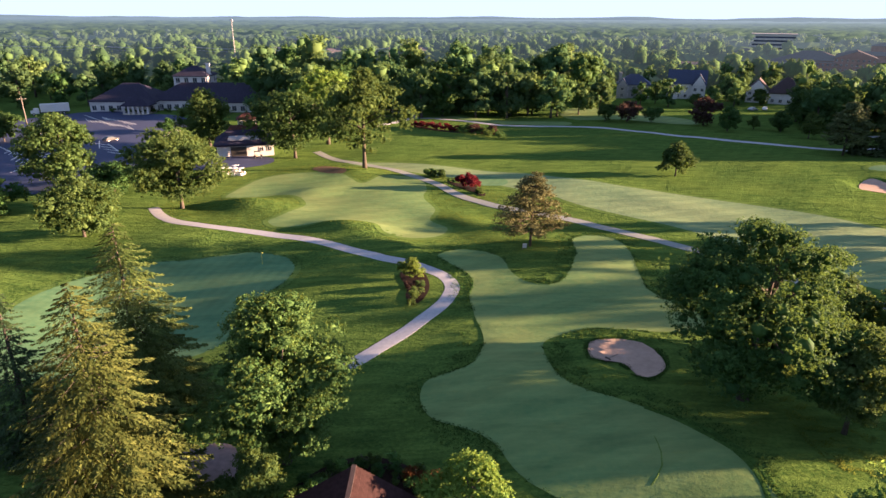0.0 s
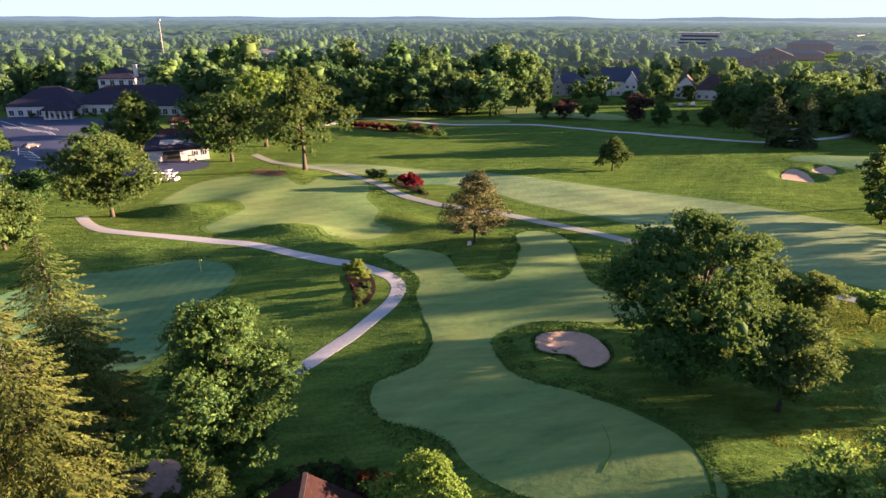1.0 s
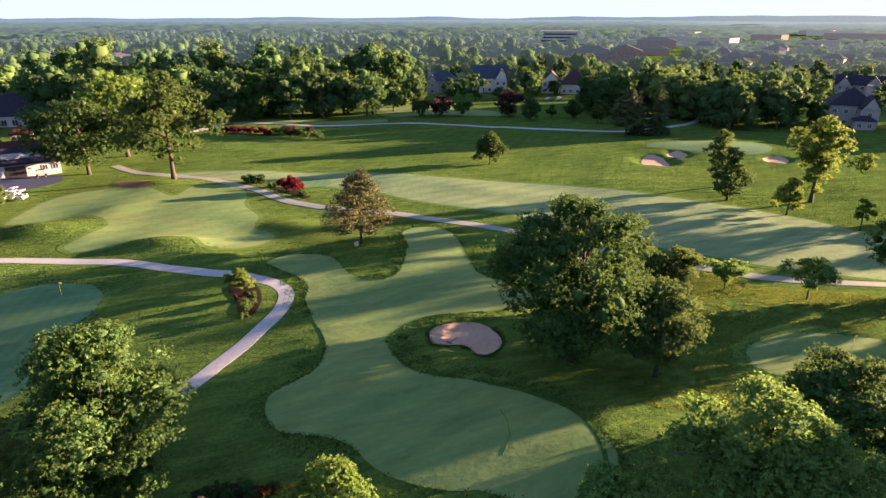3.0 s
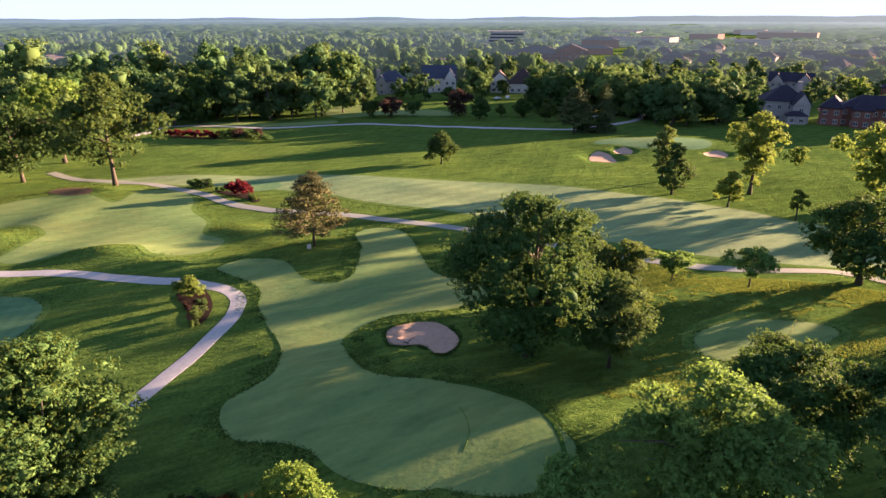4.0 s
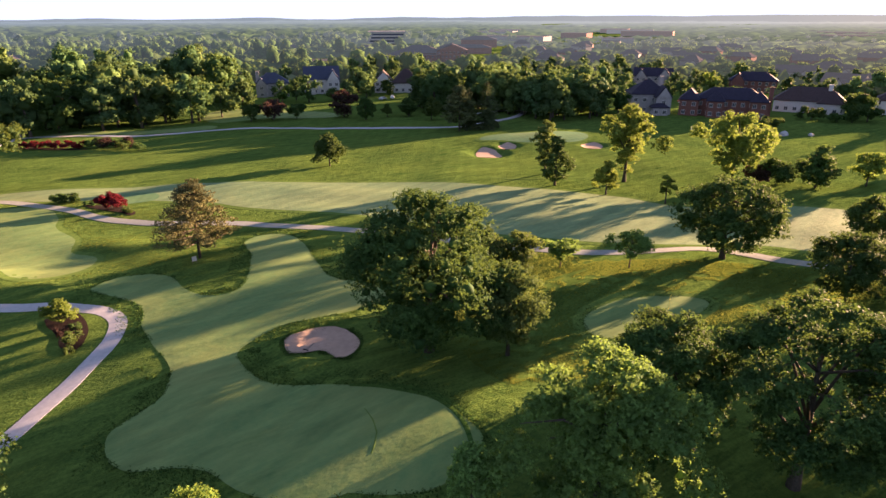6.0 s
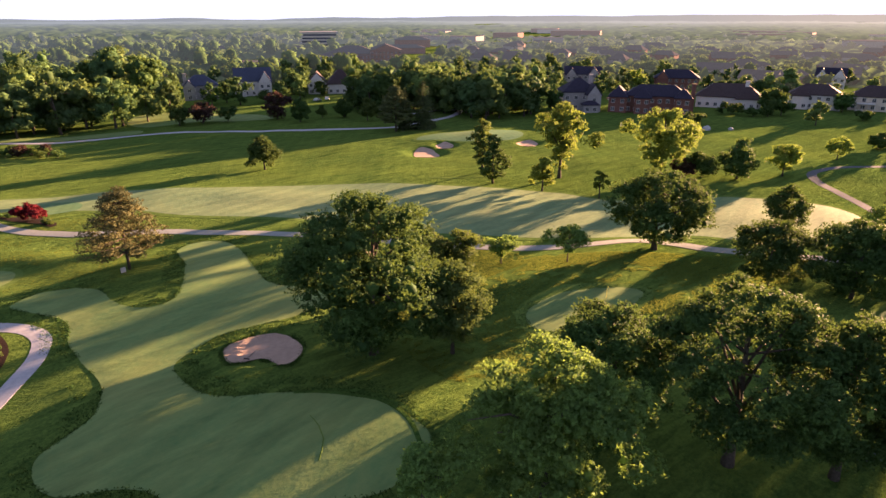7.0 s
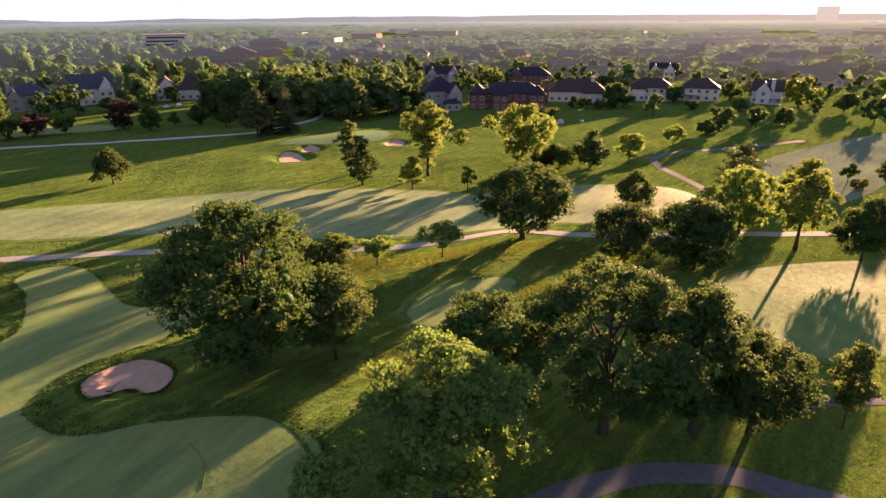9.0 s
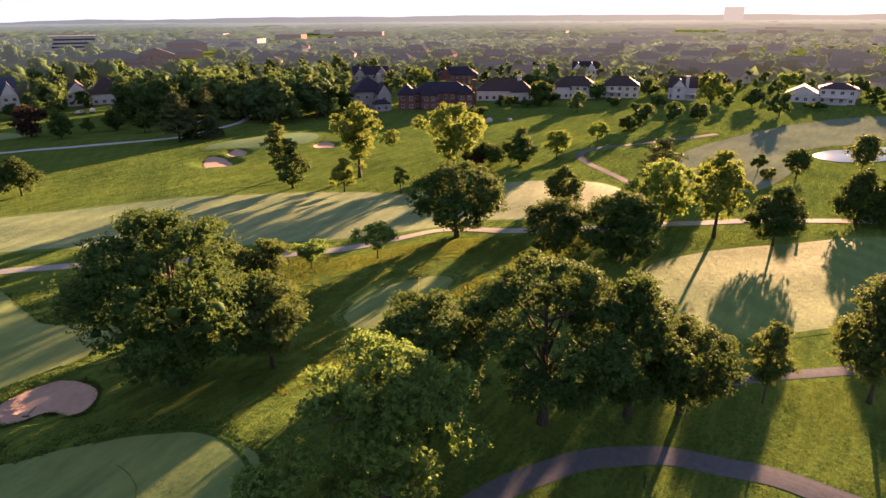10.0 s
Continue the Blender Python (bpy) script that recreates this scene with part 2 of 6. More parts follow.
L_GRASS = leaf("long_grass_blades", (0.015, 0.054, 0.015), (0.062, 0.114, 0.029), (0.12, 0.17, 0.03), 0.25, 0.02, 0.4)
L_SUNGRASS = leaf("rough_grass_blades", (0.056, 0.098, 0.020), (0.110, 0.152, 0.030), (0.26, 0.29, 0.045), 0.44, 0.0, 0.25)
L_PURPLE = leaf("purple_leaves", (0.024, 0.018, 0.018), (0.066, 0.044, 0.040), (0.12, 0.06, 0.04))
L_RUST = leaf("rust_leaves", (0.060, 0.024, 0.010), (0.150, 0.062, 0.022), (0.20, 0.08, 0.02))
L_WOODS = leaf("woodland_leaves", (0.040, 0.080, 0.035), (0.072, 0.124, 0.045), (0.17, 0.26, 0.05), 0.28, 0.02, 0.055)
L_WOODLIGHT = leaf("light_woodland_leaves", (0.060, 0.106, 0.040), (0.108, 0.166, 0.050), (0.20, 0.28, 0.05), 0.30, 0.02, 0.055)
# distant foliage with haze mixed in as glow, stronger farther off
L_FARWOODS = hazy(leaf("hazed_woodland_leaves", (0.028, 0.058, 0.023), (0.064, 0.110, 0.036), (0.16, 0.22, 0.04), 0.28, 0.0, 0.05), 260, 1150, 0.36)
L_BACKDROP = hazy(leaf("hazed_skyline_leaves", (0.020, 0.044, 0.020), (0.054, 0.094, 0.034), (0.14, 0.20, 0.04), 0.0, 0.0, 0.03), 300, 3600, 0.78)
L_UNDERWOOD = hazy(leaf("hazed_underwood_leaves", (0.030, 0.058, 0.022), (0.066, 0.106, 0.036), (0.14, 0.20, 0.04), 0.0, 0.0, 0.05), 260, 1150, 0.36)
# far building and hill colours carrying painted haze as a faint emission
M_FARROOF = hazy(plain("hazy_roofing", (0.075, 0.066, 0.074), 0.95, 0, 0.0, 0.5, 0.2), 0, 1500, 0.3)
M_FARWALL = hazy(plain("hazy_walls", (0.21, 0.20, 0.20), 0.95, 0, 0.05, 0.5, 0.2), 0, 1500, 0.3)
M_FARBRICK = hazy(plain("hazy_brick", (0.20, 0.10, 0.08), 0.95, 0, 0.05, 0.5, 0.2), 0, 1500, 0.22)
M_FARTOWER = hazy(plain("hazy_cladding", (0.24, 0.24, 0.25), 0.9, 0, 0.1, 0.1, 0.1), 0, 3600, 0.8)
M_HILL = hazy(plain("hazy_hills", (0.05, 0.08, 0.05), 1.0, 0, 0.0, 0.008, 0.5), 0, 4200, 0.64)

# ---- mesh tools ----


class Shape:
    """Vertices and faces of one part."""

    def __init__(self):
        self.v, self.f = [], []

    def add(self, vs, fs):
        k = len(self.v)
        self.v += [tuple(p) for p in vs]
        self.f += [tuple(i + k for i in q) for q in fs]
        return self

    def box(self, cx, cy, z0, sx, sy, sz, turn=0.0, taper=1.0):
        c, s = math.cos(radians(turn)), math.sin(radians(turn))
        vs = []
        for z, k in ((z0, 1.0), (z0 + sz, taper)):
            for x, y in ((-1, -1), (1, -1), (1, 1), (-1, 1)):
                a, b = x * sx * k / 2, y * sy * k / 2
                vs.append((cx + a * c - b * s, cy + a * s + b * c, z))
        return self.add(vs, [(3, 2, 1, 0), (4, 5, 6, 7), (0, 1, 5, 4), (1, 2, 6, 5), (2, 3, 7, 6), (3, 0, 4, 7)])

    def tube(self, p, q, r0, r1, n=8, caps=True):
        p, q = Vector(p), Vector(q)
        rot = (q - p).to_track_quat("Z", "Y")
        vs = [c + rot @ Vector((r * math.cos(i * math.tau / n), r * math.sin(i * math.tau / n), 0)) for c, r in ((p, r0), (q, r1)) for i in range(n)]
        fs = [(i, (i + 1) % n, n + (i + 1) % n, n + i) for i in range(n)]
        if caps:
            fs += [tuple(range(n - 1, -1, -1)), tuple(range(n, 2 * n))]
        return self.add(vs, fs)

    def rail(self, pts, radii, n=7):
        """One bent, tapering tube through pts."""
        pts = [Vector(p) for p in pts]
        vs, k = [], len(pts)
        for i, (p, r) in enumerate(zip(pts, radii)):
            rot = (pts[min(i + 1, k - 1)] - pts[max(i - 1, 0)]).to_track_quat("Z", "Y")
            vs += [p + rot @ Vector((r * math.cos(j * math.tau / n), r * math.sin(j * math.tau / n), 0)) for j in range(n)]
        fs = [(n * i + j, n * i + (j + 1) % n, n * (i + 1) + (j + 1) % n, n * (i + 1) + j) for i in range(k - 1) for j in range(n)]
        return self.add(vs, fs + [tuple(range(n - 1, -1, -1)), tuple(range(n * (k - 1), n * k))])

    def hip(self, cx, cy, z, w, d, h, over=0.5, turn=0.0, ridge=None, thick=0.25):
        """A hipped roof with an eave; ridge: its length along x (0: a pyramid)."""
        w, d = w + 2 * over, d + 2 * over
        r = max(0.0, w - d) if ridge is None else ridge
        c, s = math.cos(radians(turn)), math.sin(radians(turn))
        pts = [(x * w / 2, y * d / 2, zz) for zz in (z - thick, z) for x, y in ((-1, -1), (1, -1), (1, 1), (-1, 1))] + [(-r / 2, 0, z + h), (r / 2, 0, z + h)]
        vs = [(cx + a * c - b * s, cy + a * s + b * c, zz) for a, b, zz in pts]
        return self.add(vs, [(3, 2, 1, 0), (0, 1, 5, 4), (1, 2, 6, 5), (2, 3, 7, 6), (3, 0, 4, 7), (4, 5, 9, 8), (5, 6, 9), (6, 7, 8, 9), (7, 4, 8)])

    def gable(self, cx, cy, z, w, d, h, over=0.4, turn=0.0, thick=0.22):
        """A gabled roof whose ridge runs along x."""
        return self.hip(cx, cy, z, w, d, h, over, turn, w + 2 * over, thick)

    def mesh(self, name, smooth=False):
        m = bpy.data.meshes.new(name)
        m.from_pydata(self.v, [], self.f)
        m.update()
        if smooth:
            m.shade_smooth()
        return m


def part(name, shape, mat, parent=None, label="", smooth=False, kind=""):
    data = shape.mesh(name, smooth) if isinstance(shape, Shape) else shape
    if not data.materials:
        data.materials.append(mat)
    ob = new(name, data)
    ob.parent = parent
    return tagged(ob, label, "", "", kind)


def thing(name, label, category, x, y, z=0.0, turn=0.0, group=""):
    ob = new(name)
    ob.empty_display_size = 0.3
    ob.matrix_basis = pose(x, y, z, 0, 0, turn)
    return tagged(ob, label, category, group)


def structure(name, data, mat, label, category):
    data.materials.append(mat)
    return tagged(new(name, data), label, category, "", "structure")


# ---- ground ----
# mounds and hollows: x, y, half length, half width, height, turn
MOUNDS = [
    (-40.5, 120.5, 9.0, 5.0, 1.7, -8), (-17.5, 106.3, 8.0, 3.6, 1.4, -12), (-24.0, 149.5, 8.0, 4.0, 1.1, 0),
    (4.5, 110.0, 8.0, 5.0, 1.0, -35), (21.0, 62.0, 8.0, 6.5, 0.9, -20), (125.0, 150.0, 24.0, 14.0, 1.3, -20),
    (60.0, 55.5, 12.0, 4.0, 0.8, -12), (-50.0, 100.0, 10.0, 5.0, 0.7, 10), (-60.0, 74.0, 36.0, 22.0, -2.0, 0),
    (-30.0, 131.0, 7.0, 4.0, 0.5, 20), (-8.0, 97.0, 9.0, 3.0, 0.6, -30), (6.0, 60.0, 5.0, 8.0, 0.5, 10),
    (-24.0, 54.0, 34.0, 28.0, -2.4, 0), (-42.0, 78.0, 20.0, 16.0, -1.9, 0), (28.0, 41.0, 15.0, 11.0, 1.3, 0), (72.0, 57.0, 24.0, 6.0, 0.9, -8), (12.0, 97.0, 7.0, 4.0, 0.5, 0),
]


def height(x, y):
    """The ground's height, for numbers or arrays."""
    x, y = np.asarray(x, float), np.asarray(y, float)
    z = 0.14 * np.sin(x / 4.6 + 1.2 * np.sin(y / 9.5)) * np.sin(y / 5.2 + 0.8 * np.sin(x / 8.0)) + 0.26 * np.sin(x / 13.0 + y / 17.0 + 0.7) * np.cos(y / 12.0 - x / 23.0)
    z = z * np.clip((420.0 - np.hypot(x, y)) / 200.0, 0, 1)
    for cx, cy, a, b, h, turn in MOUNDS:
        c, s = math.cos(radians(turn)), math.sin(radians(turn))
        u, v = ((x - cx) * c + (y - cy) * s) / a, (-(x - cx) * s + (y - cy) * c) / b
        z = z + h * np.exp(-(u * u + v * v) * 1.4)
    for cx, cy, a, b, depth in BUNKER_PITS:
        q = np.sqrt(((x - cx) / a) ** 2 + ((y - cy) / b) ** 2)
        z = z - depth * np.clip((1.0 - q) / 0.4, 0, 1) ** 1.2
    return z


BUNKER_PITS = [(21.6, 62.2, 4.9, 5.4, 1.05), (101.2, 141.0, 7.0, 7.0, 0.8), (110.7, 144.3, 4.0, 4.0, 0.6), (133.0, 131.3, 4.6, 4.6, 0.6)]

BUNKERS = [
    [(17.0, 64.4), (18.3, 65.7), (21.2, 66.6), (23.9, 65.7), (25.1, 63.2), (24.9, 60.5), (23.3, 57.9), (21.7, 57.0), (21.1, 58.4), (20.7, 60.6), (18.9, 61.6),
                 (16.8, 61.4)],
    [(99.4, 144.3), (103.6, 146.7), (105.6, 143.3), (103.2, 137.0), (98.1, 135.3), (96.5, 138.3)],
    [(108.2, 145.6), (112.7, 147.2), (113.2, 143.4), (108.8, 141.0)],
    [(130.2, 133.9), (135.9, 134.5), (135.7, 130.3), (129.6, 127.9)],
]


def at_ground(x, y):
    return float(height(x, y))


def spaced(lo, hi, step, reach):
    """Grid lines, close together between lo and hi and wider and wider out to reach."""
    inner = list(np.arange(lo, hi + step / 2, step))
    out, d, p = [], step, hi
    while p < reach:
        d *= 1.22
        p += d
        out.append(p)
    low, d, p = [], step, lo
    while p > -reach:
        d *= 1.22
        p -= d
        low.append(p)
    return np.array(low[::-1] + inner + out)


def ground_sheet():
    xs, ys = spaced(-115, 215, 1.25, 4800), spaced(-30, 250, 1.25, 4800)
    gx, gy = np.meshgrid(xs, ys)
    gz = height(gx, gy)
    for pts in BUNKERS:
        gz[inside(grown(curve(pts, True, 1.0), -0.8), gx, gy)] -= 0.2
    v = np.stack([gx.ravel(), gy.ravel(), gz.ravel()], -1)
    w = len(xs)
    k = (np.arange(len(ys) - 1)[:, None] * w + np.arange(w - 1)[None, :]).ravel()
    return quads("ground", v, np.stack([k, k + 1, k + w + 1, k + w], -1), True)


def quads(name, v, q, smooth=False):
    """A mesh from arrays of vertices and of four-cornered faces."""
    m = bpy.data.meshes.new(name)
    m.vertices.add(len(v))
    m.vertices.foreach_set("co", np.asarray(v, np.float32).ravel())
    m.loops.add(q.size)
    m.loops.foreach_set("vertex_index", q.ravel().astype(np.int32))
    m.polygons.add(len(q))
    m.polygons.foreach_set("loop_start", np.arange(0, q.size, 4, dtype=np.int32))
    m.update(calc_edges=True)
    if smooth:
        m.shade_smooth()
    else:
        m.shade_flat()
    return m




def curve(pts, closed, step):
    """Points along a smooth line through pts."""
    pts = [np.array(p, float) for p in pts]
    n, out = len(pts), []
    for i in range(n if closed else n - 1):
        p1, p2 = pts[i], pts[(i + 1) % n]
        p0 = pts[i - 1] if closed or i else 2 * p1 - p2
        p3 = pts[(i + 2) % n] if closed or i + 2 < n else 2 * p2 - p1
        k = max(1, int(np.linalg.norm(p2 - p1) / step))
        for j in range(k):
            t = j / k
            out.append(0.5 * (2 * p1 + (p2 - p0) * t + (2 * p0 - 5 * p1 + 4 * p2 - p3) * t * t + (3 * p1 - p0 - 3 * p2 + p3) * t ** 3))
    if not closed:
        out.append(pts[-1])
    return np.array(out)


def grown(line, by):
    """The closed line pushed outwards."""
    d = np.roll(line, -1, 0) - np.roll(line, 1, 0)
    nrm = np.stack([d[:, 1], -d[:, 0]], -1) / np.maximum(np.linalg.norm(d, axis=1), 1e-6)[:, None]
    area = np.sum(line[:, 0] * np.roll(line[:, 1], -1) - np.roll(line[:, 0], -1) * line[:, 1])
    return line + nrm * (by if area > 0 else -by)


def inside(line, x, y):
    odd = np.zeros(x.shape, bool)
    for (x0, y0), (x1, y1) in zip(line, np.roll(line, -1, 0)):
        hit = ((y0 > y) != (y1 > y)) & (x < (x1 - x0) * (y - y0) / (y1 - y0 + 1e-12) + x0)
        odd ^= hit
    return odd


def draped(name, line, lift, step, drop=0.0):
    """A sheet that fills the closed line and follows the ground."""
    lo, hi = line.min(0), line.max(0)
    a, b = -115 + step * math.floor((lo[0] + 115) / step), -30 + step * math.floor((lo[1] + 30) / step)
    gx, gy = np.meshgrid(np.arange(a, hi[0], step), np.arange(b, hi[1], step))
    gx, gy = gx.ravel(), gy.ravel()
    keep = inside(grown(line, -step * 0.4), gx, gy)
    pts = [Vector(p) for p in line] + [Vector(p) for p in zip(gx[keep], gy[keep])]
    n = len(line)
    v, e, f, *_ = geometry.delaunay_2d_cdt(pts, [(i, (i + 1) % n) for i in range(n)], [list(range(n))], 1, 1e-4)
    xy = np.array([tuple(p) for p in v])
    rise = np.full(len(xy), lift)
    rise[:n] = lift * 0.75 if drop == 0.0 else lift
    z = height(xy[:, 0], xy[:, 1]) + rise
    m = bpy.data.meshes.new(name)
    m.from_pydata([(a, b, c) for (a, b), c in zip(xy, z)], [], [tuple(q) for q in f])
    m.update()
    m.shade_smooth()
    return m


def turf(name, pts, mat, label, category, lift=0.055, step=1.25, collar=0.0, ragged=0.12):
    """A closed piece of ground with a slightly uneven edge; collar: a mown ring round it."""
    line = curve(pts, True, 0.7)
    uneven = np.array([noise.noise(Vector((a * 0.35, b * 0.35, 2.0))) + 0.5 * noise.noise(Vector((a * 1.3, b * 1.3, 5.0))) for a, b in line])
    line = line + (grown(line, 1.0) - line) * (ragged * uneven)[:, None]
    if collar:
        structure("collar", draped("collar", grown(line, collar), lift - 0.018, step), M_COLLAR, "closely mown collar round " + category, "collar")
    return structure(name, draped(name, line, lift, step), mat, label, category)


def ribbon(name, pts, width, mat, label, lift=0.022, category="cart path"):
    line = curve(pts, False, 1.0)
    d = np.gradient(line, axis=0)
    nrm = np.stack([d[:, 1], -d[:, 0]], -1) / np.maximum(np.linalg.norm(d, axis=1), 1e-6)[:, None]
    rows = []
    for off, dz in ((-0.5, -0.15), (-0.5, 0.0), (-0.25, 0.012), (0.0, 0.016), (0.25, 0.012), (0.5, 0.0), (0.5, -0.15)):
        wob = 0.05 * np.sin(np.arange(len(line)) * 0.9 + off * 7)
        p = line + nrm * (off * width + wob * (abs(off) == 0.5))[:, None]
        rows.append(np.column_stack([p, height(p[:, 0], p[:, 1]) + lift + dz]))
    v = np.stack(rows, 1)
    k = (np.arange(len(line) - 1)[:, None] * 7 + np.arange(6)[None, :]).ravel()
    return structure(name, quads(name, v.reshape(-1, 3), np.stack([k, k + 1, k + 8, k + 7], -1)), mat, label, category)

# ---- turf, sand and paths ----
structure("ground", ground_sheet(), M_ROUGH, "dark green mown rough grass in low morning sun", "grass")
FRONT_FAIRWAY = [(-2.7, 56.5), (-2.4, 53.7), (-1.0, 51.5), (1.9, 49.9), (3.9, 48.3), (5.1, 46.3), (6.3, 43.4), (7.8, 41.2), (10.2, 39.1), (12.7, 37.7), (13.6, 37.6), (16.2, 35.7),
                 (19.6, 34.3), (22.7, 34.6), (25.1, 35.7), (26.4, 36.9), (26.6, 38.9), (26.1, 42.0), (25.5, 44.9), (24.0, 47.4), (22.3, 49.8), (19.8, 52.2), (17.3, 54.1),
                 (14.7, 56.0), (12.8, 58.2), (11.9, 61.5), (11.7, 65.2), (13.6, 67.3), (18.2, 69.2), (22.6, 68.7), (26.7, 68.2), (33.0, 69.5), (33.4, 74.0), (30.3, 77.9),
                 (29.1, 81.1), (29.6, 87.0), (30.6, 95.4), (30.0, 101.9), (26.3, 104.5), (22.3, 102.3), (21.6, 95.5), (19.6, 88.8), (17.4, 83.9), (14.7, 82.3), (11.7, 83.9),
                 (9.8, 88.4), (9.2, 92.5), (5.9, 95.5), (1.8, 96.6), (-1.4, 93.5), (0.7, 90.4), (3.3, 86.9), (4.0, 83.5), (3.3, 79.1), (3.9, 73.3), (4.6, 68.7), (4.5, 65.3),
                 (3.0, 61.7), (0.3, 60.2), (-1.9, 58.9)]
turf("fairway", FRONT_FAIRWAY,
     M_FAIR, "pale dewy closely mown winding fairway", "fairway")
PRACTICE_GREEN = [(-59.8, 66.5), (-62.0, 75.8), (-61.3, 82.2), (-56.9, 88.1), (-49.0, 92.8), (-42.8, 93.6), (-36.8, 94.9), (-32.7, 95.7), (-28.0, 94.2), (-25.2, 92.2), (-24.0, 89.2),
                 (-24.9, 84.9), (-27.8, 80.1), (-28.4, 69.6), (-33.7, 64.6), (-42.1, 61.2), (-51.0, 59.8)]
turf("green", PRACTICE_GREEN, M_GREEN, "smooth blue-green practice green with a flag", "green", collar=1.0)
PUTTING_GREEN = [(-47.8, 127.6), (-46.8, 136.1), (-43.8, 144.0), (-36.5, 148.1), (-26.6, 147.3), (-19.9, 138.8), (-15.3, 146.4), (-6.9, 143.4), (-4.6, 134.8), (-5.0, 127.8), (-2.4, 119.6),
               (-3.1, 112.3), (0.2, 107.3), (-2.0, 103.2), (-7.0, 102.0), (-11.2, 104.0), (-13.8, 108.6), (-20.4, 110.2), (-26.3, 107.7), (-31.5, 107.6), (-34.0, 110.9), (-32.2, 114.4),
               (-29.2, 121.0), (-31.8, 127.2), (-37.2, 129.2), (-42.7, 126.9)]
turf("green", PUTTING_GREEN, M_FAIR, "large pale putting green with scalloped edges and mounds", "green", collar=1.0)
BROAD_FAIRWAY = [(-26.0, 159.7), (-14.1, 161.1), (-0.2, 157.1), (10.8, 153.2), (24.3, 148.1), (40.5, 138.3), (54.4, 129.5), (68.6, 121.0), (79.4, 111.3), (96.9, 92.0), (102.0, 79.3),
                 (110.0, 70.0), (121.2, 64.8), (130.0, 56.0), (134.0, 46.0), (128.0, 38.0), (117.5, 37.5), (104.0, 43.5), (97.0, 54.0), (80.8, 64.2), (66.0, 77.5), (55.0, 92.5),
                 (46.0, 106.0), (35.1, 115.6), (27.3, 123.1), (21.4, 131.0), (9.7, 140.3), (-9.6, 150.4)]
turf("fairway", BROAD_FAIRWAY, M_DEW, "broad pale fairway striped with long tree shadows", "fairway", step=1.25, collar=1.4)
OVAL_GREEN = [(51.8, 50.6), (56.4, 51.8), (61.9, 51.1), (67.6, 48.5), (69.2, 45.1), (64.4, 43.4), (58.9, 43.1), (51.8, 44.4), (49.8, 47.1)]
turf("green", OVAL_GREEN, M_FAIR,
     "oval putting green ringed by a mown collar", "green", collar=1.4)
turf("fairway", [(87.3, 22.3), (96.0, 19.5), (104.9, 12.7), (113.9, 3.6), (124.8, -8.1), (118.6, -22.5), (91.1, -13.0), (82.2, -2.8), (70.6, 10.0), (73.6, 16.1)], M_SUNFAIR,
     "sunlit dewy fairway crossed by tree shadows", "fairway", collar=1.2)
turf("fairway", [(140.5, 30.5), (177.4, 38.1), (211.1, 30.7), (252.4, 15.4), (282.7, -9.3), (258.0, -20.3), (225.7, -10.0), (200.0, 9.5), (174.2, 9.5), (144.1, 15.9)], M_MISTTONED,
     "distant fairway beside a pond, its grass coloured grey-green for mist", "fairway", step=3.0)
turf("green", [(107.5, 154.0), (114.4, 158.5), (128.6, 155.0), (141.1, 148.8), (140.6, 141.6), (132.0, 137.6), (118.8, 143.0), (112.5, 149.6)], M_GREEN, "far raised green among sand bunkers", "green", collar=1.4)
turf("fairway", [(45.0, 248.1), (51.4, 262.6), (65.1, 264.2), (91.4, 238.1), (89.0, 225.8), (66.7, 235.5), (48.9, 235.5)], M_FAIR, "far pale fairway in front of houses", "fairway", step=2.5)
turf("fairway", [(-10.1, 236.9), (1.8, 240.5), (22.9, 231.9), (43.8, 230.1), (42.2, 222.4), (22.0, 223.4), (1.8, 234.4)], M_FAIR, "narrow pale tee beside the far path", "tee", step=2.5)
turf("green", [(3.3, 145.3), (8.3, 148.2), (14.2, 144.0), (13.0, 138.7), (6.5, 138.5)], M_GREEN, "small oval chipping green", "green", lift=0.075)

turf("soil_patch", [(-34.4, 152.9), (-32.1, 155.8), (-27.7, 154.1), (-24.8, 147.7), (-26.9, 146.2), (-30.8, 147.8)], M_EARTH, "shallow hollow of bare brown earth behind the large green", "soil", lift=0.07, step=1.2, ragged=0.3)
ribbon("cart_path", [(-11.8, 240.9), (-16.1, 249.3), (-22.3, 255.6)], 2.2, M_PATH, "short pale path branching off towards the wood", lift=0.06)

SAND = dict(mat=M_SAND, category="bunker", lift=0.11, step=0.8, ragged=0.25)
turf("bunker", BUNKERS[0], label="kidney-shaped bunker of raked pink sand", **SAND)
turf("bunker", BUNKERS[1], label="far bunker of pale sand below the green", **SAND)
turf("bunker", BUNKERS[2], label="small pale sand bunker beside the green", **SAND)
turf("bunker", BUNKERS[3], label="small sand bunker behind two slim trees", **SAND)

NEAR_PATH = [(-59.6, 119.0), (-57.0, 115.3), (-52.3, 110.8), (-42.9, 107.1), (-34.9, 104.7), (-24.8, 101.0), (-18.3, 97.6), (-10.1, 92.6), (-7.4, 91.3), (-3.4, 88.8),
                 (-0.5, 86.3), (0.9, 82.7), (0.4, 79.2), (-1.4, 75.5), (-4.0, 71.8), (-6.7, 68.3), (-9.6, 64.8), (-11.7, 62.4), (-13.8, 60.0), (-16.3, 57.1)]
ribbon("cart_path", NEAR_PATH, 2.15, M_PATH, "pale concrete cart path winding past a mulch bed")
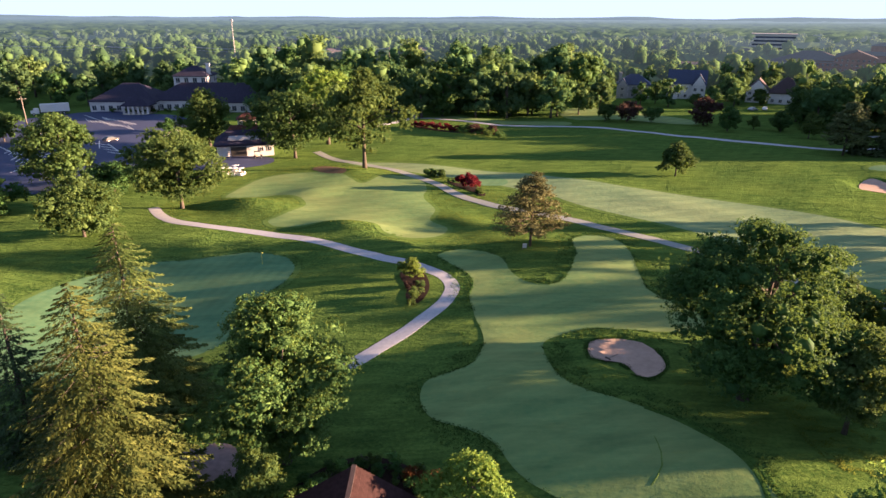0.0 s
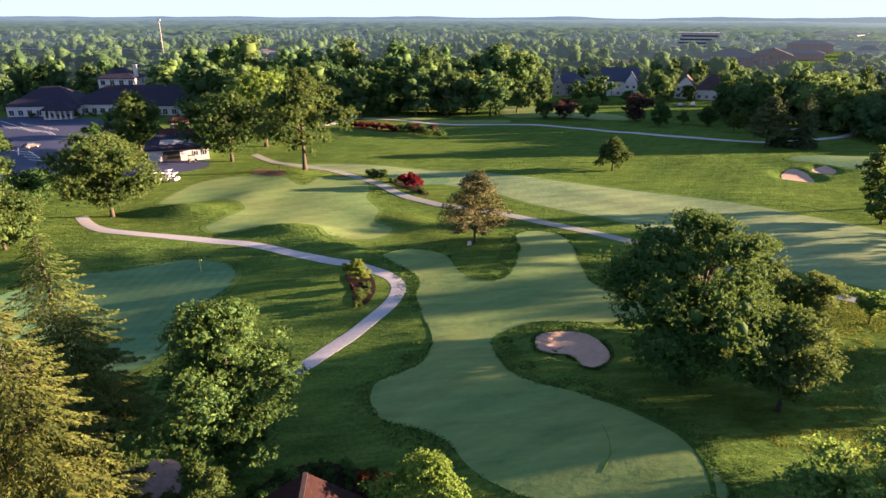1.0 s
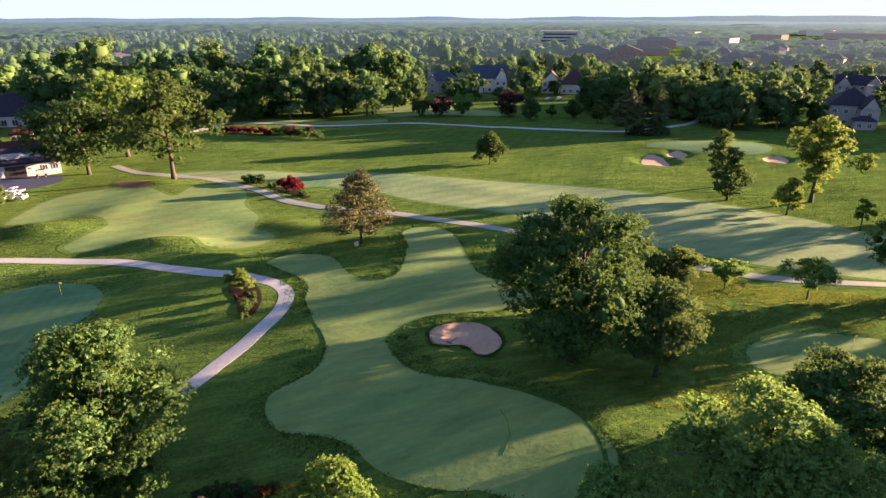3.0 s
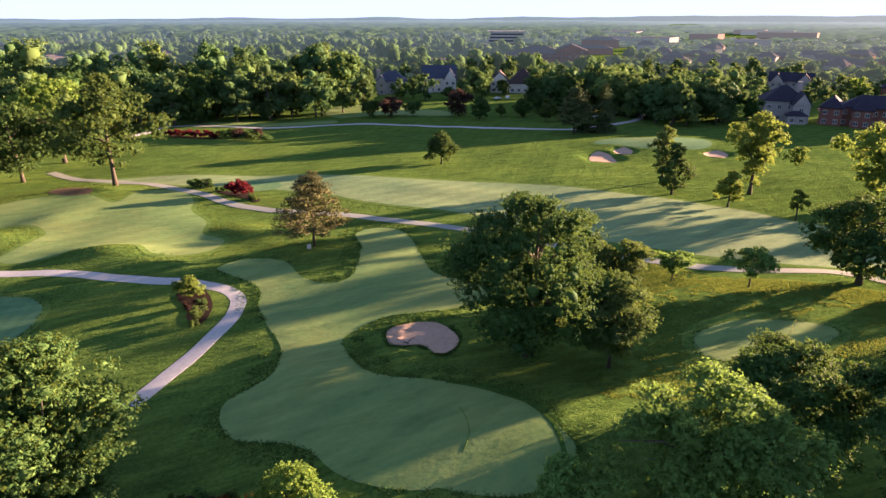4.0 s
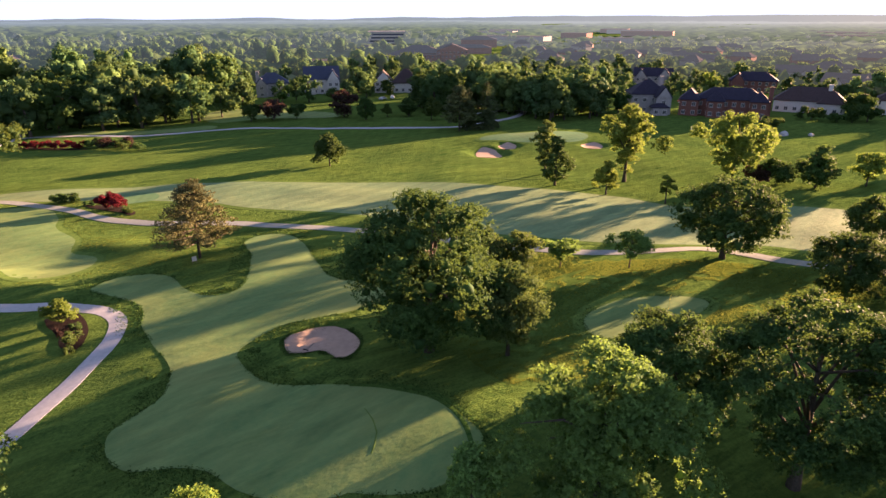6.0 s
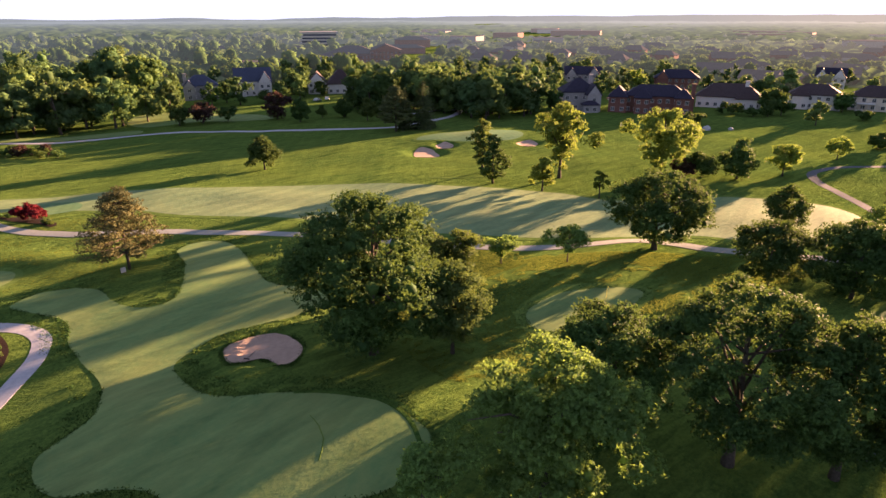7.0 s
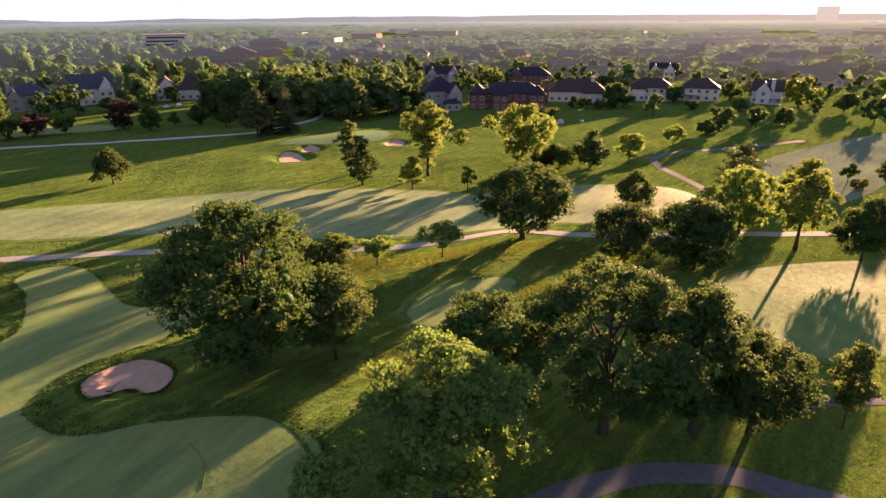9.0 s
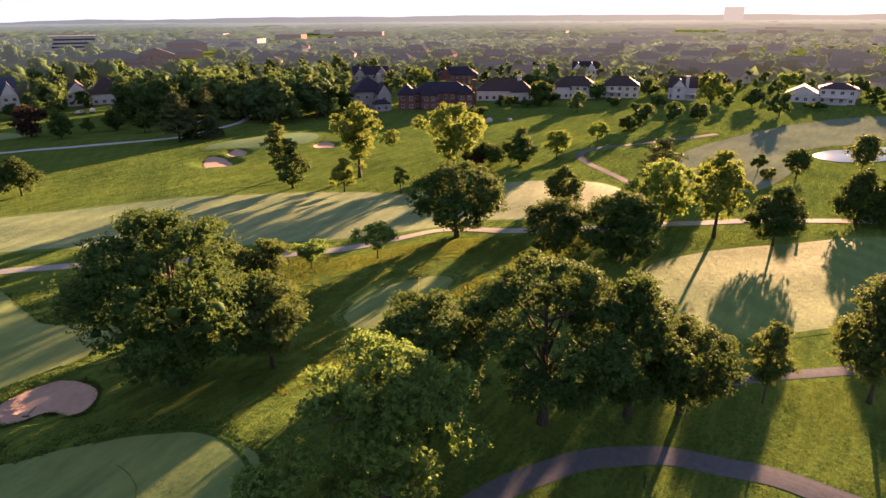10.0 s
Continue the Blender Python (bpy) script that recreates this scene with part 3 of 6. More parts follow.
LONG_PATH = [(-37.7, 175.0), (-29.4, 164.2), (-19.3, 157.1), (-9.9, 148.3), (-2.8, 139.3), (2.4, 130.3), (8.3, 124.3), (12.7, 120.8), (24.1, 113.2), (29.5, 108.6), (34.5, 104.1), (42.3, 97.1),
                     (52.0, 85.0), (58.6, 77.0), (65.7, 69.8), (70.2, 66.3), (77.7, 61.6), (84.6, 58.6), (89.3, 53.8), (94.9, 45.8), (102.1, 35.9), (110.3, 26.0), (121.9, 12.6), (128.3, 3.9), (138.0, -11.2)]
ribbon("cart_path", LONG_PATH, 2.4, M_PATHWORN, "long pale cart path crossing the course", lift=0.06)
ribbon("cart_path", [(-26.0, 219.0), (-18.1, 227.7), (-11.3, 236.6), (1.8, 231.4), (21.8, 220.4), (41.8, 219.0), (60.2, 212.8), (76.5, 203.8), (91.2, 194.6), (104.7, 186.1), (118.0, 183.0), (129.4, 184.0),
                     (142.6, 186.2), (153.3, 191.8), (160.8, 200.1), (152.0, 203.5), (138.0, 203.0)], 2.4, M_PATH, "far thin cart path along the tree line", lift=0.06)
ribbon("cart_path", [(212.3, 36.2), (198.9, 44.9), (185.3, 51.4), (172.5, 59.7), (161.8, 62.0), (154.7, 58.5), (148.0, 51.7), (142.6, 44.8), (135.8, 38.0)], 2.2, M_PATHDARK, "dark cart path curling over the misty fairway")
GREY_PATH = [(27.0, 22.0), (31.9, 20.0), (34.6, 19.0), (37.7, 17.5), (41.7, 15.1), (44.7, 12.1), (47.0, 8.4), (48.1, 3.9), (48.8, 0.1), (48.6, -6.0)]
ribbon("cart_path", GREY_PATH, 2.5, M_PATHDARK, "grey asphalt cart path beneath large trees")
NARROW_PATH = [(54.0, 14.6), (58.0, 10.1), (62.9, 5.0), (67.0, 0.7), (70.9, -3.8), (78.0, -11.0)]
ribbon("cart_path", NARROW_PATH, 1.7, M_PATHDARK, "narrow grey cart path beside young trees")
turf("pavement", [(-25.0, 47.4), (-21.8, 49.0), (-19.6, 47.3), (-18.9, 43.0), (-22.9, 42.6)], M_PAVER, "worn reddish paved turning place below the spruces", "pavement", lift=0.15)
turf("pavement", [(-13.5, 38.4), (-10.6, 38.6), (-9.4, 36.0), (-13.6, 35.6)], M_PAVER, "paved walk beside the shelter", "pavement", lift=0.12)

ribbon("collar", [(20.0, 51.9), (22.5, 49.5), (24.2, 47.1), (25.6, 44.6), (26.1, 41.7), (25.9, 39.0), (24.9, 36.3)], 0.45, M_LUSH, "dark unmown line round the end of the fairway", lift=0.07, category="collar")
ribbon("collar", [(22.7, 50.1), (24.7, 47.7), (26.2, 44.8), (26.8, 41.3), (26.5, 38.1), (25.5, 35.5)], 0.6, M_LUSH, "dark outer mown line round the end of the fairway", lift=0.02, category="collar")
ribbon("collar", [(19.4, 47.0), (19.2, 44.7), (18.7, 42.8), (17.9, 41.5), (17.1, 40.5)], 0.10, M_COLLAR, "thin dark curved line across the fairway", lift=0.065, category="collar")

car_park = turf("car_park", [(-158.5, 196.7), (-156.9, 225.4), (-140.1, 247.9), (-118, 243), (-102.0, 236.1), (-88.9, 217.0), (-94.7, 208.2), (-93.7, 190.1), (-80.6, 158.6), (-81.3, 132.7),
                             (-98.5, 127.9), (-114.6, 132.0)], M_ASPHALT, "blue-black asphalt car park with white stall lines", "car park", lift=0.12, step=3.0)
turf("road", [(-94.0, 186.0), (-84.0, 176.0), (-64.1, 168.3), (-50.2, 167.1), (-46.4, 160.9), (-50.9, 154.4), (-60.3, 150.2), (-74.0, 152.0), (-84.0, 156.0)], M_ASPHALT,
     "asphalt apron before the cart barn", "road", lift=0.16, step=2.0)


def stall(x, y, turn, length=5.2):
    s = Shape().box(0, 0, 0, length, 0.24, 0.02)
    ob = part("stall_line", s, M_LINE, car_park)
    ob.matrix_basis = pose(x, y, at_ground(x, y) + 0.13, 0, 0, turn)
    return ob


# rows of stalls: first line, last line, lines, turn, length
for xa, ya, xb, yb, n, turn, length in ((-132.7, 227.0, -107.8, 208.8, 13, -53, 9.5), (-128.6, 231.1, -110.0, 216.8, 9, -53, 8.5), (-123.5, 169.2, -107.1, 155.8, 8, 106, 9.5), (-107.1, 150.8, -110.9, 163.8, 5, 83, 7.8), (-143.3, 210.9, -129.6, 196.6, 5, 85, 8.4), (-104.3, 182.7, -95.7, 171.6, 4, -25, 10.7)):
    for i in range(n):
        stall(xa + (xb - xa) * i / (n - 1), ya + (yb - ya) * i / (n - 1), turn, length)
for x, y, turn, length in ((-100.5, 181.1, -51, 24.3), (-119.4, 166.9, -41, 29.8), (-122.1, 220.6, -44, 48.7), (-103.4, 180.4, -62, 16.8)):
    stall(x, y, turn, length)
island = turf("pavement", [(-92.5, 206.0), (-90.0, 206.6), (-87.4, 200.0), (-88.0, 194.4), (-91.0, 196.0)], M_CREAM, "kerbed planting island in the car park", "kerb", lift=0.2, step=1.0)

# ---- trees ----


def blades(c, nrm, size, rng, slim=0.62, axis=None):
    """The corners of leaves or sprays: one blade at every place c, facing nrm and, where given, lying along axis."""
    k = len(c)
    u = np.cross(nrm, rng.normal(size=(k, 3))) if axis is None else axis
    u = u / np.maximum(np.linalg.norm(u, axis=1), 1e-6)[:, None]
    w = np.cross(nrm, u)
    w = w / np.maximum(np.linalg.norm(w, axis=1), 1e-6)[:, None]
    s = np.asarray(size)[:, None] * 0.5
    return np.stack([c + u * s, c - u * s * 0.6 + w * s * slim * 1.2 + nrm * s * 0.2, c - u * s * 0.6 - w * s * slim * 1.2 - nrm * s * 0.1], 1).reshape(-1, 3)


def leaves(name, c, nrm, size, rng, slim=0.62, axis=None, hearts=None):
    """A crown's mesh: its leaves and, for dense far crowns, the closed inner mass of foliage."""
    v = blades(c, nrm, size, rng, slim, axis)
    loops, starts = np.arange(len(v)), np.arange(0, len(v), 3)
    if hearts:
        loops = np.concatenate([loops, hearts[1].ravel() + len(v)])
        starts = np.concatenate([starts, len(v) + np.arange(0, hearts[1].size, 4)])
        v = np.concatenate([v, hearts[0]])
    m = bpy.data.meshes.new(name)
    m.vertices.add(len(v))
    m.vertices.foreach_set("co", np.asarray(v, np.float32).ravel())
    m.loops.add(len(loops))
    m.loops.foreach_set("vertex_index", loops.astype(np.int32))
    m.polygons.add(len(starts))
    m.polygons.foreach_set("loop_start", starts.astype(np.int32))
    m.update(calc_edges=True)
    return m


def lumps(mid, rad, tall, rng, rough=0.22, n=9, m=5):
    """Uneven closed masses of foliage round the middles, rad wide and tall high."""
    k = len(mid)
    a, b = np.arange(n) * math.tau / n, np.radians(np.linspace(-84, 84, m))
    d = np.stack([np.outer(np.cos(b), np.cos(a)), np.outer(np.cos(b), np.sin(a)), np.outer(np.sin(b), np.ones(n))], -1).reshape(-1, 3)
    s = 1 + rough * rng.normal(size=(k, n * m))
    v = mid[:, None, :] + d[None] * s[:, :, None] * np.stack([rad, rad, tall], -1)[:, None, :]
    i, j = np.meshgrid(np.arange(m - 1), np.arange(n), indexing="ij")
    p, r = (i * n + j).ravel(), (i * n + (j + 1) % n).ravel()
    q = np.stack([p, r, r + n, p + n], -1)
    return v.reshape(-1, 3), (q[None] + (np.arange(k) * n * m)[:, None, None]).reshape(-1, 4)


def unit(a):
    return a / np.maximum(np.linalg.norm(a, axis=1), 1e-6)[:, None]


PROFILE = {
    "round": lambda u: np.sqrt(np.clip(1 - (2 * u - 1) ** 2, 0, 1)) ** 0.85,
    "broad": lambda u: np.clip(np.sin(np.pi * np.clip(u, 0, 1) ** 0.62), 0, 1) ** 0.6,
    "oval": lambda u: np.clip(np.sin(np.pi * np.clip(u, 0, 1) ** 0.8), 0, 1) ** 0.75,
    "vase": lambda u: np.clip(np.sin(np.pi * np.clip(u, 0, 1) ** 1.35), 0, 1) ** 0.7,
    "full": lambda u: np.clip(1 - np.abs(2 * u - 1) ** 2.8, 0, 1) ** 0.6,
    "dome": lambda u: np.clip(1 - u ** 2.6, 0, 1) ** 0.55 * np.clip(u * 4 + 0.6, 0, 1),
    "egg": lambda u: np.clip(np.sin(np.pi * np.clip(u, 0, 1) ** 0.55), 0, 1) ** 0.7 * np.clip(1.12 - 0.45 * u, 0, 1),
    "cone": lambda u: np.clip(1.02 - u, 0, 1) ** 0.75 * np.clip(u * 9, 0, 1),
}


def broadleaf(rng, h, r, base, profile, clumps, per, size, lobes=0.3, airy=1.0):
    """Boughs that fill the crown's outline, clumps on the boughs, tufts on the clumps and leaves on the tufts.
    Gives the leaves' places, facings and sizes, and the middles and radii of clumps and of boughs."""
    shape, tall = PROFILE[profile], h * (1 - base)
    up = np.array([0, 0, 1.0])
    nb = int(np.clip(clumps / 7, 5, 34))
    grid = np.linspace(0.01, 0.99, 99)
    share = np.cumsum(shape(grid) + 0.08)
    u = np.interp((np.arange(nb) + rng.random(nb)) / nb * share[-1], share, grid)
    a = np.arange(nb) * 2.39996 + rng.normal(size=nb) * 0.35
    ph = rng.random(3) * math.tau
    wave = 1 + lobes * (0.4 * np.sin(2 * a + ph[0] + 3 * u) + 0.4 * np.sin(3 * a + ph[1] - 5 * u)) + 0.09 * rng.normal(size=nb)
    rb = np.minimum(0.6 * min(r, 0.6 * tall), math.sqrt(2 * r * tall / (0.62 * nb))) * rng.uniform(0.8, 1.12, nb) * (0.78 + 0.22 * shape(u)) * airy
    inner = np.where(rng.random(nb) < 0.2, rng.uniform(0.1, 0.6, nb), rng.uniform(0.9, 1.06, nb))
    rad = np.maximum(0.0, shape(u) * r * wave - 0.78 * rb) * inner
    bough = np.stack([rad * np.cos(a), rad * np.sin(a), h * base + 0.6 * rb + np.maximum(0.1, tall - 1.35 * rb) * u], -1)
    out = unit(bough - up * (h * base + 0.3 * tall))
    which = rng.choice(nb, clumps, p=rb ** 2 / np.sum(rb ** 2))
    d = unit(rng.normal(size=(clumps, 3)) + 0.75 * out[which] + 0.3 * up)
    mid = bough[which] + d * (rb[which] * rng.uniform(0.5, 0.86, clumps))[:, None] * np.array([1, 1, 0.72])
    rc = rb[which] * min(0.75, max(0.3, 1.45 / math.sqrt(clumps / nb))) * rng.uniform(0.75, 1.2, clumps)
    tufts = max(3, per // 7)
    wt = np.repeat(np.arange(clumps), tufts)
    td = unit(rng.normal(size=(len(wt), 3)) + 0.5 * d[wt] + 0.3 * up)
    tuft = mid[wt] + td * (rc[wt] * rng.uniform(0.6, 1.12, len(wt)))[:, None] * np.array([1, 1, 0.62])
    wl = np.repeat(np.arange(len(wt)), max(2, round(per / tufts)))
    k = len(wl)
    c = tuft[wl] + rng.normal(size=(k, 3)) * (0.42 * size) * np.array([1, 1, 0.7])
    c[:, 2] = np.maximum(c[:, 2], 0.15)
    nrm = unit(0.9 * td[wl] + 0.55 * rng.normal(size=(k, 3)) + 0.25 * up)
    return c, nrm, size * rng.uniform(0.6, 1.25, k), mid, rc, bough, rb


def trunk_shape(rng, h, r, reach, aims, thick, lean=0.03):
    s = Shape()
    n = 6
    bend = rng.normal(size=2) * lean * h
    pts = [Vector((bend[0] * (i / n) ** 2, bend[1] * (i / n) ** 2, -0.3 + (h * reach + 0.3) * i / n)) for i in range(n + 1)]
    rad = [thick * (1.35 if i == 0 else 1.0) * (1 - 0.8 * i / n) + 0.02 for i in range(n + 1)]
    s.rail(pts, rad, 9)
    for aim in aims:
        a = Vector(aim)
        k = rng.uniform(0.3, 0.85)
        i = min(n - 1, int(k * n))
        p = pts[i].lerp(pts[i + 1], k * n - i)
        if a.z < p.z + 0.4:
            a.z = p.z + 0.4 + 0.1 * h * rng.random()
        m = p.lerp(a, 0.5) + Vector((0, 0, 0.06 * h))
        s.rail([p, m, a], [thick * 0.42 * (1 - 0.6 * k) + 0.02, thick * 0.26 * (1 - 0.5 * k) + 0.02, 0.025], 6)
    return s


def deciduous(name, label, x, y, h, r, mat, profile="round", base=0.2, clumps=70, per=120, size=0.5, limbs=9, thick=None, seed=0, lobes=0.3, airy=1.0, heart=False, category="tree", group=""):
    rng = np.random.default_rng(seed + int(abs(x) * 7 + abs(y) * 13))
    if size < 0.4 and not heart and category == "tree":
        per, size = int(per * 1.5), size * 0.86
    c, nrm, sz, mid, rc, bough, rb = broadleaf(rng, h, r, base, profile, clumps, per, size, lobes, airy)
    t = thing(name, label, category, x, y, at_ground(x, y), 0, group)
    aims = mid[rng.choice(len(mid), min(limbs, len(mid)), replace=False)]
    part("trunk", trunk_shape(rng, h, r, 0.78, aims, thick or h * 0.021), M_BARK, t, "grey-brown bark", True)
    step = 3 if heart else 1
    m = np.concatenate([mid[::step], bough])
    k = np.concatenate([(0.62 if heart else 0.34) * rc[::step], (0.55 if heart else 0.16) * rb])
    m[:, 2] = np.maximum(m[:, 2], 0.9 * k)
    inner = lumps(m, k, 0.85 * k, rng, 0.16, 5, 4)
    part("crown", leaves("crown", c, nrm, sz, rng, hearts=inner), mat, t)
    return t


def spruce(name, label, x, y, h, r, mat, step=0.55, sprays=40, size=0.6, seed=0, category="tree", group="", low=0.04):
    """Whorls of drooping branches, each a flat feather of needle sprays with hanging twigs."""
    rng = np.random.default_rng(seed + int(abs(x) * 5 + abs(y) * 11))
    cs, ns, ss, ax = [], [], [], []
    limb = Shape()
    for z0 in np.arange(h * low, h * 0.985, step):
        f = 1 - z0 / h
        n = max(5, int(6 + 6 * f))
        for a in rng.random() * math.tau + np.arange(n) * math.tau / n + rng.normal(size=n) * 0.25:
            length = r * f ** 0.60 * rng.uniform(0.68, 1.12) + 0.12
            k = max(6, int(sprays * (0.3 + 0.7 * f)))
            z1 = z0 + rng.normal() * 0.25 * step
            s = rng.random(k) ** 0.6
            sign = np.where(rng.random(k) < 0.5, -1.0, 1.0)
            reach = 0.26 * length * (1.1 - s) * rng.random(k)
            droop = length * (0.14 * s - 0.50 * s ** 2 + 0.20 * s ** 4)
            dirv, perp = np.array([math.cos(a), math.sin(a), 0.0]), np.array([-math.sin(a), math.cos(a), 0.0])
            up = np.array([0.0, 0.0, 1.0])
            c = dirv * (s * length + 0.5 * reach)[:, None] + perp * (sign * reach)[:, None] + up * (z1 + droop - 0.35 * reach - 0.12 * size * rng.random(k))[:, None]
            cs.append(c)
            ax.append(unit(dirv * 0.8 + perp * (sign * 0.6)[:, None] - up * rng.uniform(0.0, 0.7, k)[:, None]))
            ns.append(unit(up + dirv * 0.35 + rng.normal(size=(k, 3)) * 0.4))
            ss.append(size * rng.uniform(0.6, 1.25, k) * (0.5 + 0.5 * f))
            if rng.random() < 0.35:
                limb.tube((0, 0, z1), tuple(dirv * length * 0.8 + np.array([0, 0, z1 - 0.15 * length])), 0.05, 0.012, 4, False)
    t = thing(name, label, category, x, y, at_ground(x, y), 0, group)
    limb.rail([(0, 0, -0.3), (0, 0, h * 0.5), (0, 0, h * 0.97)], [h * 0.018, h * 0.011, 0.03], 8)
    part("trunk", limb, M_BARK, t, "brown scaly bark", True)
    part("crown", leaves("crown", np.concatenate(cs), np.concatenate(ns), np.concatenate(ss), rng, 0.32, np.concatenate(ax)), mat, t)
    return t


def pine(name, label, x, y, h, r, mat, tiers=9, clump=46, size=0.5, seed=0, category="tree", group="", base=0.22):
    rng = np.random.default_rng(seed + int(abs(x) * 5 + abs(y) * 11))
    cs, ns, ss = [], [], []
    limb = Shape().rail([(0, 0, -0.3), (0.1, 0.1, h * 0.5), (0.05, 0, h * 0.93)], [h * 0.02, h * 0.014, 0.04], 9)
    for i in range(tiers):
        u = i / (tiers - 1)
        z0 = h * (base + (0.93 - base) * u)
        n = int(8 - 3 * u)
        for a in rng.random() * math.tau + np.arange(n) * math.tau / n + rng.normal(size=n) * 0.3:
            length = r * (1.0 - 0.75 * u ** 1.5) * rng.uniform(0.68, 1.1)
            tip = np.array([math.cos(a) * length, math.sin(a) * length, z0 + 0.16 * length + rng.normal() * 0.2])
            limb.rail([(0, 0, z0), tuple(tip * np.array([0.5, 0.5, 0]) + np.array([0, 0, z0])), tuple(tip)], [0.09, 0.06, 0.02], 5)
            for s in (0.45, 0.7, 0.95):
                m = np.array([0, 0, z0]) * (1 - s) + tip * s + rng.normal(size=3) * 0.2
                d = unit(rng.normal(size=(clump, 3)))
                cs.append(m + d * np.array([0.15 * r, 0.15 * r, 0.06 * r]) * rng.uniform(0.5, 1.2, (clump, 1)))
                ns.append(unit(d * 0.6 + np.array([0, 0, 0.6]) + rng.normal(size=d.shape) * 0.5))
                ss.append(size * rng.uniform(0.6, 1.3, clump))
    t = thing(name, label, category, x, y, at_ground(x, y), 0, group)
    part("trunk", limb, M_BARK, t, "reddish-brown bark with bare limbs", True)
    part("crown", leaves("crown", np.concatenate(cs), np.concatenate(ns), np.concatenate(ss), rng, 0.34), mat, t)
    return t


# the large trees round the winding fairway
deciduous("oak_tree", "massive dark green oak with a broad crown beside the bunker", 30.6, 53.8, 19.4, 9.0, L_OAK, "full", 0.06, 330, 170, 0.33, 14, 0.55, lobes=0.22)
deciduous("oak_tree", "small dark green tree growing against the great oak", 45.6, 64.2, 10.0, 3.2, L_OAK, "round", 0.10, 90, 110, 0.34)
deciduous("maple_tree", "small green tree behind the great oak", 49.8, 62.4, 8.8, 3.4, L_MAPLE, "round", 0.12, 90, 110, 0.34)
deciduous("maple_tree", "sunlit yellow-green tree in front of the great oak", 37.4, 47.8, 12.2, 3.9, L_WOODLIGHT, "oval", 0.12, 150, 130, 0.28, thick=0.2)
pine("pine_tree", "open brownish pine standing on an island of rough", 14.1, 97.0, 12.3, 6.6, L_PINE, 9, 85, 0.44)
deciduous("ash_tree", "tall bright green multi-topped tree close below the drone", 28.8, 25.4, 16.4, 5.9, L_ASH, "oval", 0.03, 280, 150, 0.28, 12, 0.4, lobes=0.45, airy=0.85)
deciduous("oak_tree", "dark oak in a tight clump by the grey path", 38.6, 28.0, 13.8, 5.4, L_OAK, "round", 0.10, 190, 150, 0.30, 12, 0.35, airy=0.84)
deciduous("oak_tree", "large dark oak with a leaning trunk by the grey path", 45.4, 19.5, 17.0, 7.9, L_OAK, "full", 0.20, 330, 140, 0.31, 16, 0.45, airy=0.74)
deciduous("oak_tree", "dark oak with low hanging limbs by the grey path", 50.7, 13.1, 15.2, 6.2, L_OAK, "round", 0.18, 220, 140, 0.29, 14, 0.35, airy=0.72)
deciduous("oak_tree", "smaller dark oak at the end of the clump", 53.6, 9.0, 10.8, 3.9, L_OAK, "round", 0.12, 130, 130, 0.28, 9, 0.25)
spruce("spruce_tree", "tall golden-green spruce with drooping branches", -25.8, 37.8, 21.6, 8.0, L_SPRUCE, 0.44, 230, 0.52)
spruce("spruce_tree", "tall spruce with sunlit top and dark lower skirts", -31.0, 53.6, 21.3, 8.2, L_SPRUCE, 0.46, 200, 0.54)
spruce("spruce_tree", "dark spruce half hidden behind others", -38.6, 47.2, 16.9, 4.6, L_DARKSPRUCE, 0.55, 60, 0.62)
deciduous("maple_tree", "leafy green maple over the end of the path", -14.6, 45.9, 18.6, 6.2, L_MAPLE, "oval", 0.06, 240, 160, 0.32, 12, 0.35, lobes=0.35)
deciduous("hawthorn_tree", "small rounded feathery tree near the shelter", -15.2, 38.9, 6.4, 2.6, L_MAPLE, "round", 0.1, 70, 150, 0.26)
deciduous("maple_tree", "young yellow-green tree beside the shelter", 2.1, 36.8, 6.6, 3.0, L_YELLOW, "round", 0.2, 60, 150, 0.3)
deciduous("maple_tree", "young tree under the bright ash", 21.2, 31.0, 6.6, 2.3, L_ASH, "oval", 0.1, 50, 130, 0.3)

deciduous("oak_tree", "lower dark oak behind the bright ash", 46.5, 35.5, 9.0, 4.2, L_OAK, "round", 0.08, 120, 120, 0.32)

# trees by the car park and the clubhouse
deciduous("maple_tree", "broad sunlit green maple beside the cart path", -53.7, 119.0, 16.6, 8.8, L_MAPLE, "full", 0.07, 250, 110, 0.44)
deciduous("maple_tree", "tall green maple at the edge of the car park", -87.9, 137.5, 17.4, 8.4, L_MAPLE, "dome", 0.03, 250, 100, 0.46)
deciduous("maple_tree", "light green maple at the edge of the rough", -64.2, 101.9, 11.5, 6.2, L_MAPLE, "full", 0.02, 180, 100, 0.40)
deciduous("oak_tree", "dark rounded tree between two maples", -72.1, 128.3, 7.4, 4.6, L_OAK, "round", 0.05, 108, 75, 0.45)
deciduous("maple_tree", "green tree before the clubhouse", -70.1, 180.0, 17.7, 7.4, L_MAPLE, "oval", 0.06, 162, 82, 0.59)
deciduous("oak_tree", "low round tree in the car park", -136.1, 186.9, 9.4, 6.0, L_OAK, "round", 0.12, 108, 75, 0.59)
deciduous("oak_tree", "spreading dark green tree beside the cart barn", -41.7, 166.3, 19.0, 10.4, L_OAK, "full", 0.12, 230, 100, 0.50)
deciduous("maple_tree", "tall sunlit tree with a bare trunk on the green's edge", -20.9, 152.9, 24.6, 9.8, L_MAPLE, "round", 0.16, 190, 120, 0.46, 14, 0.5, lobes=0.7, airy=0.8)
deciduous("maple_tree", "bright green tree behind the taller one", -36.0, 185.0, 23.5, 9.0, L_YELLOW, "vase", 0.2, 144, 82, 0.63)
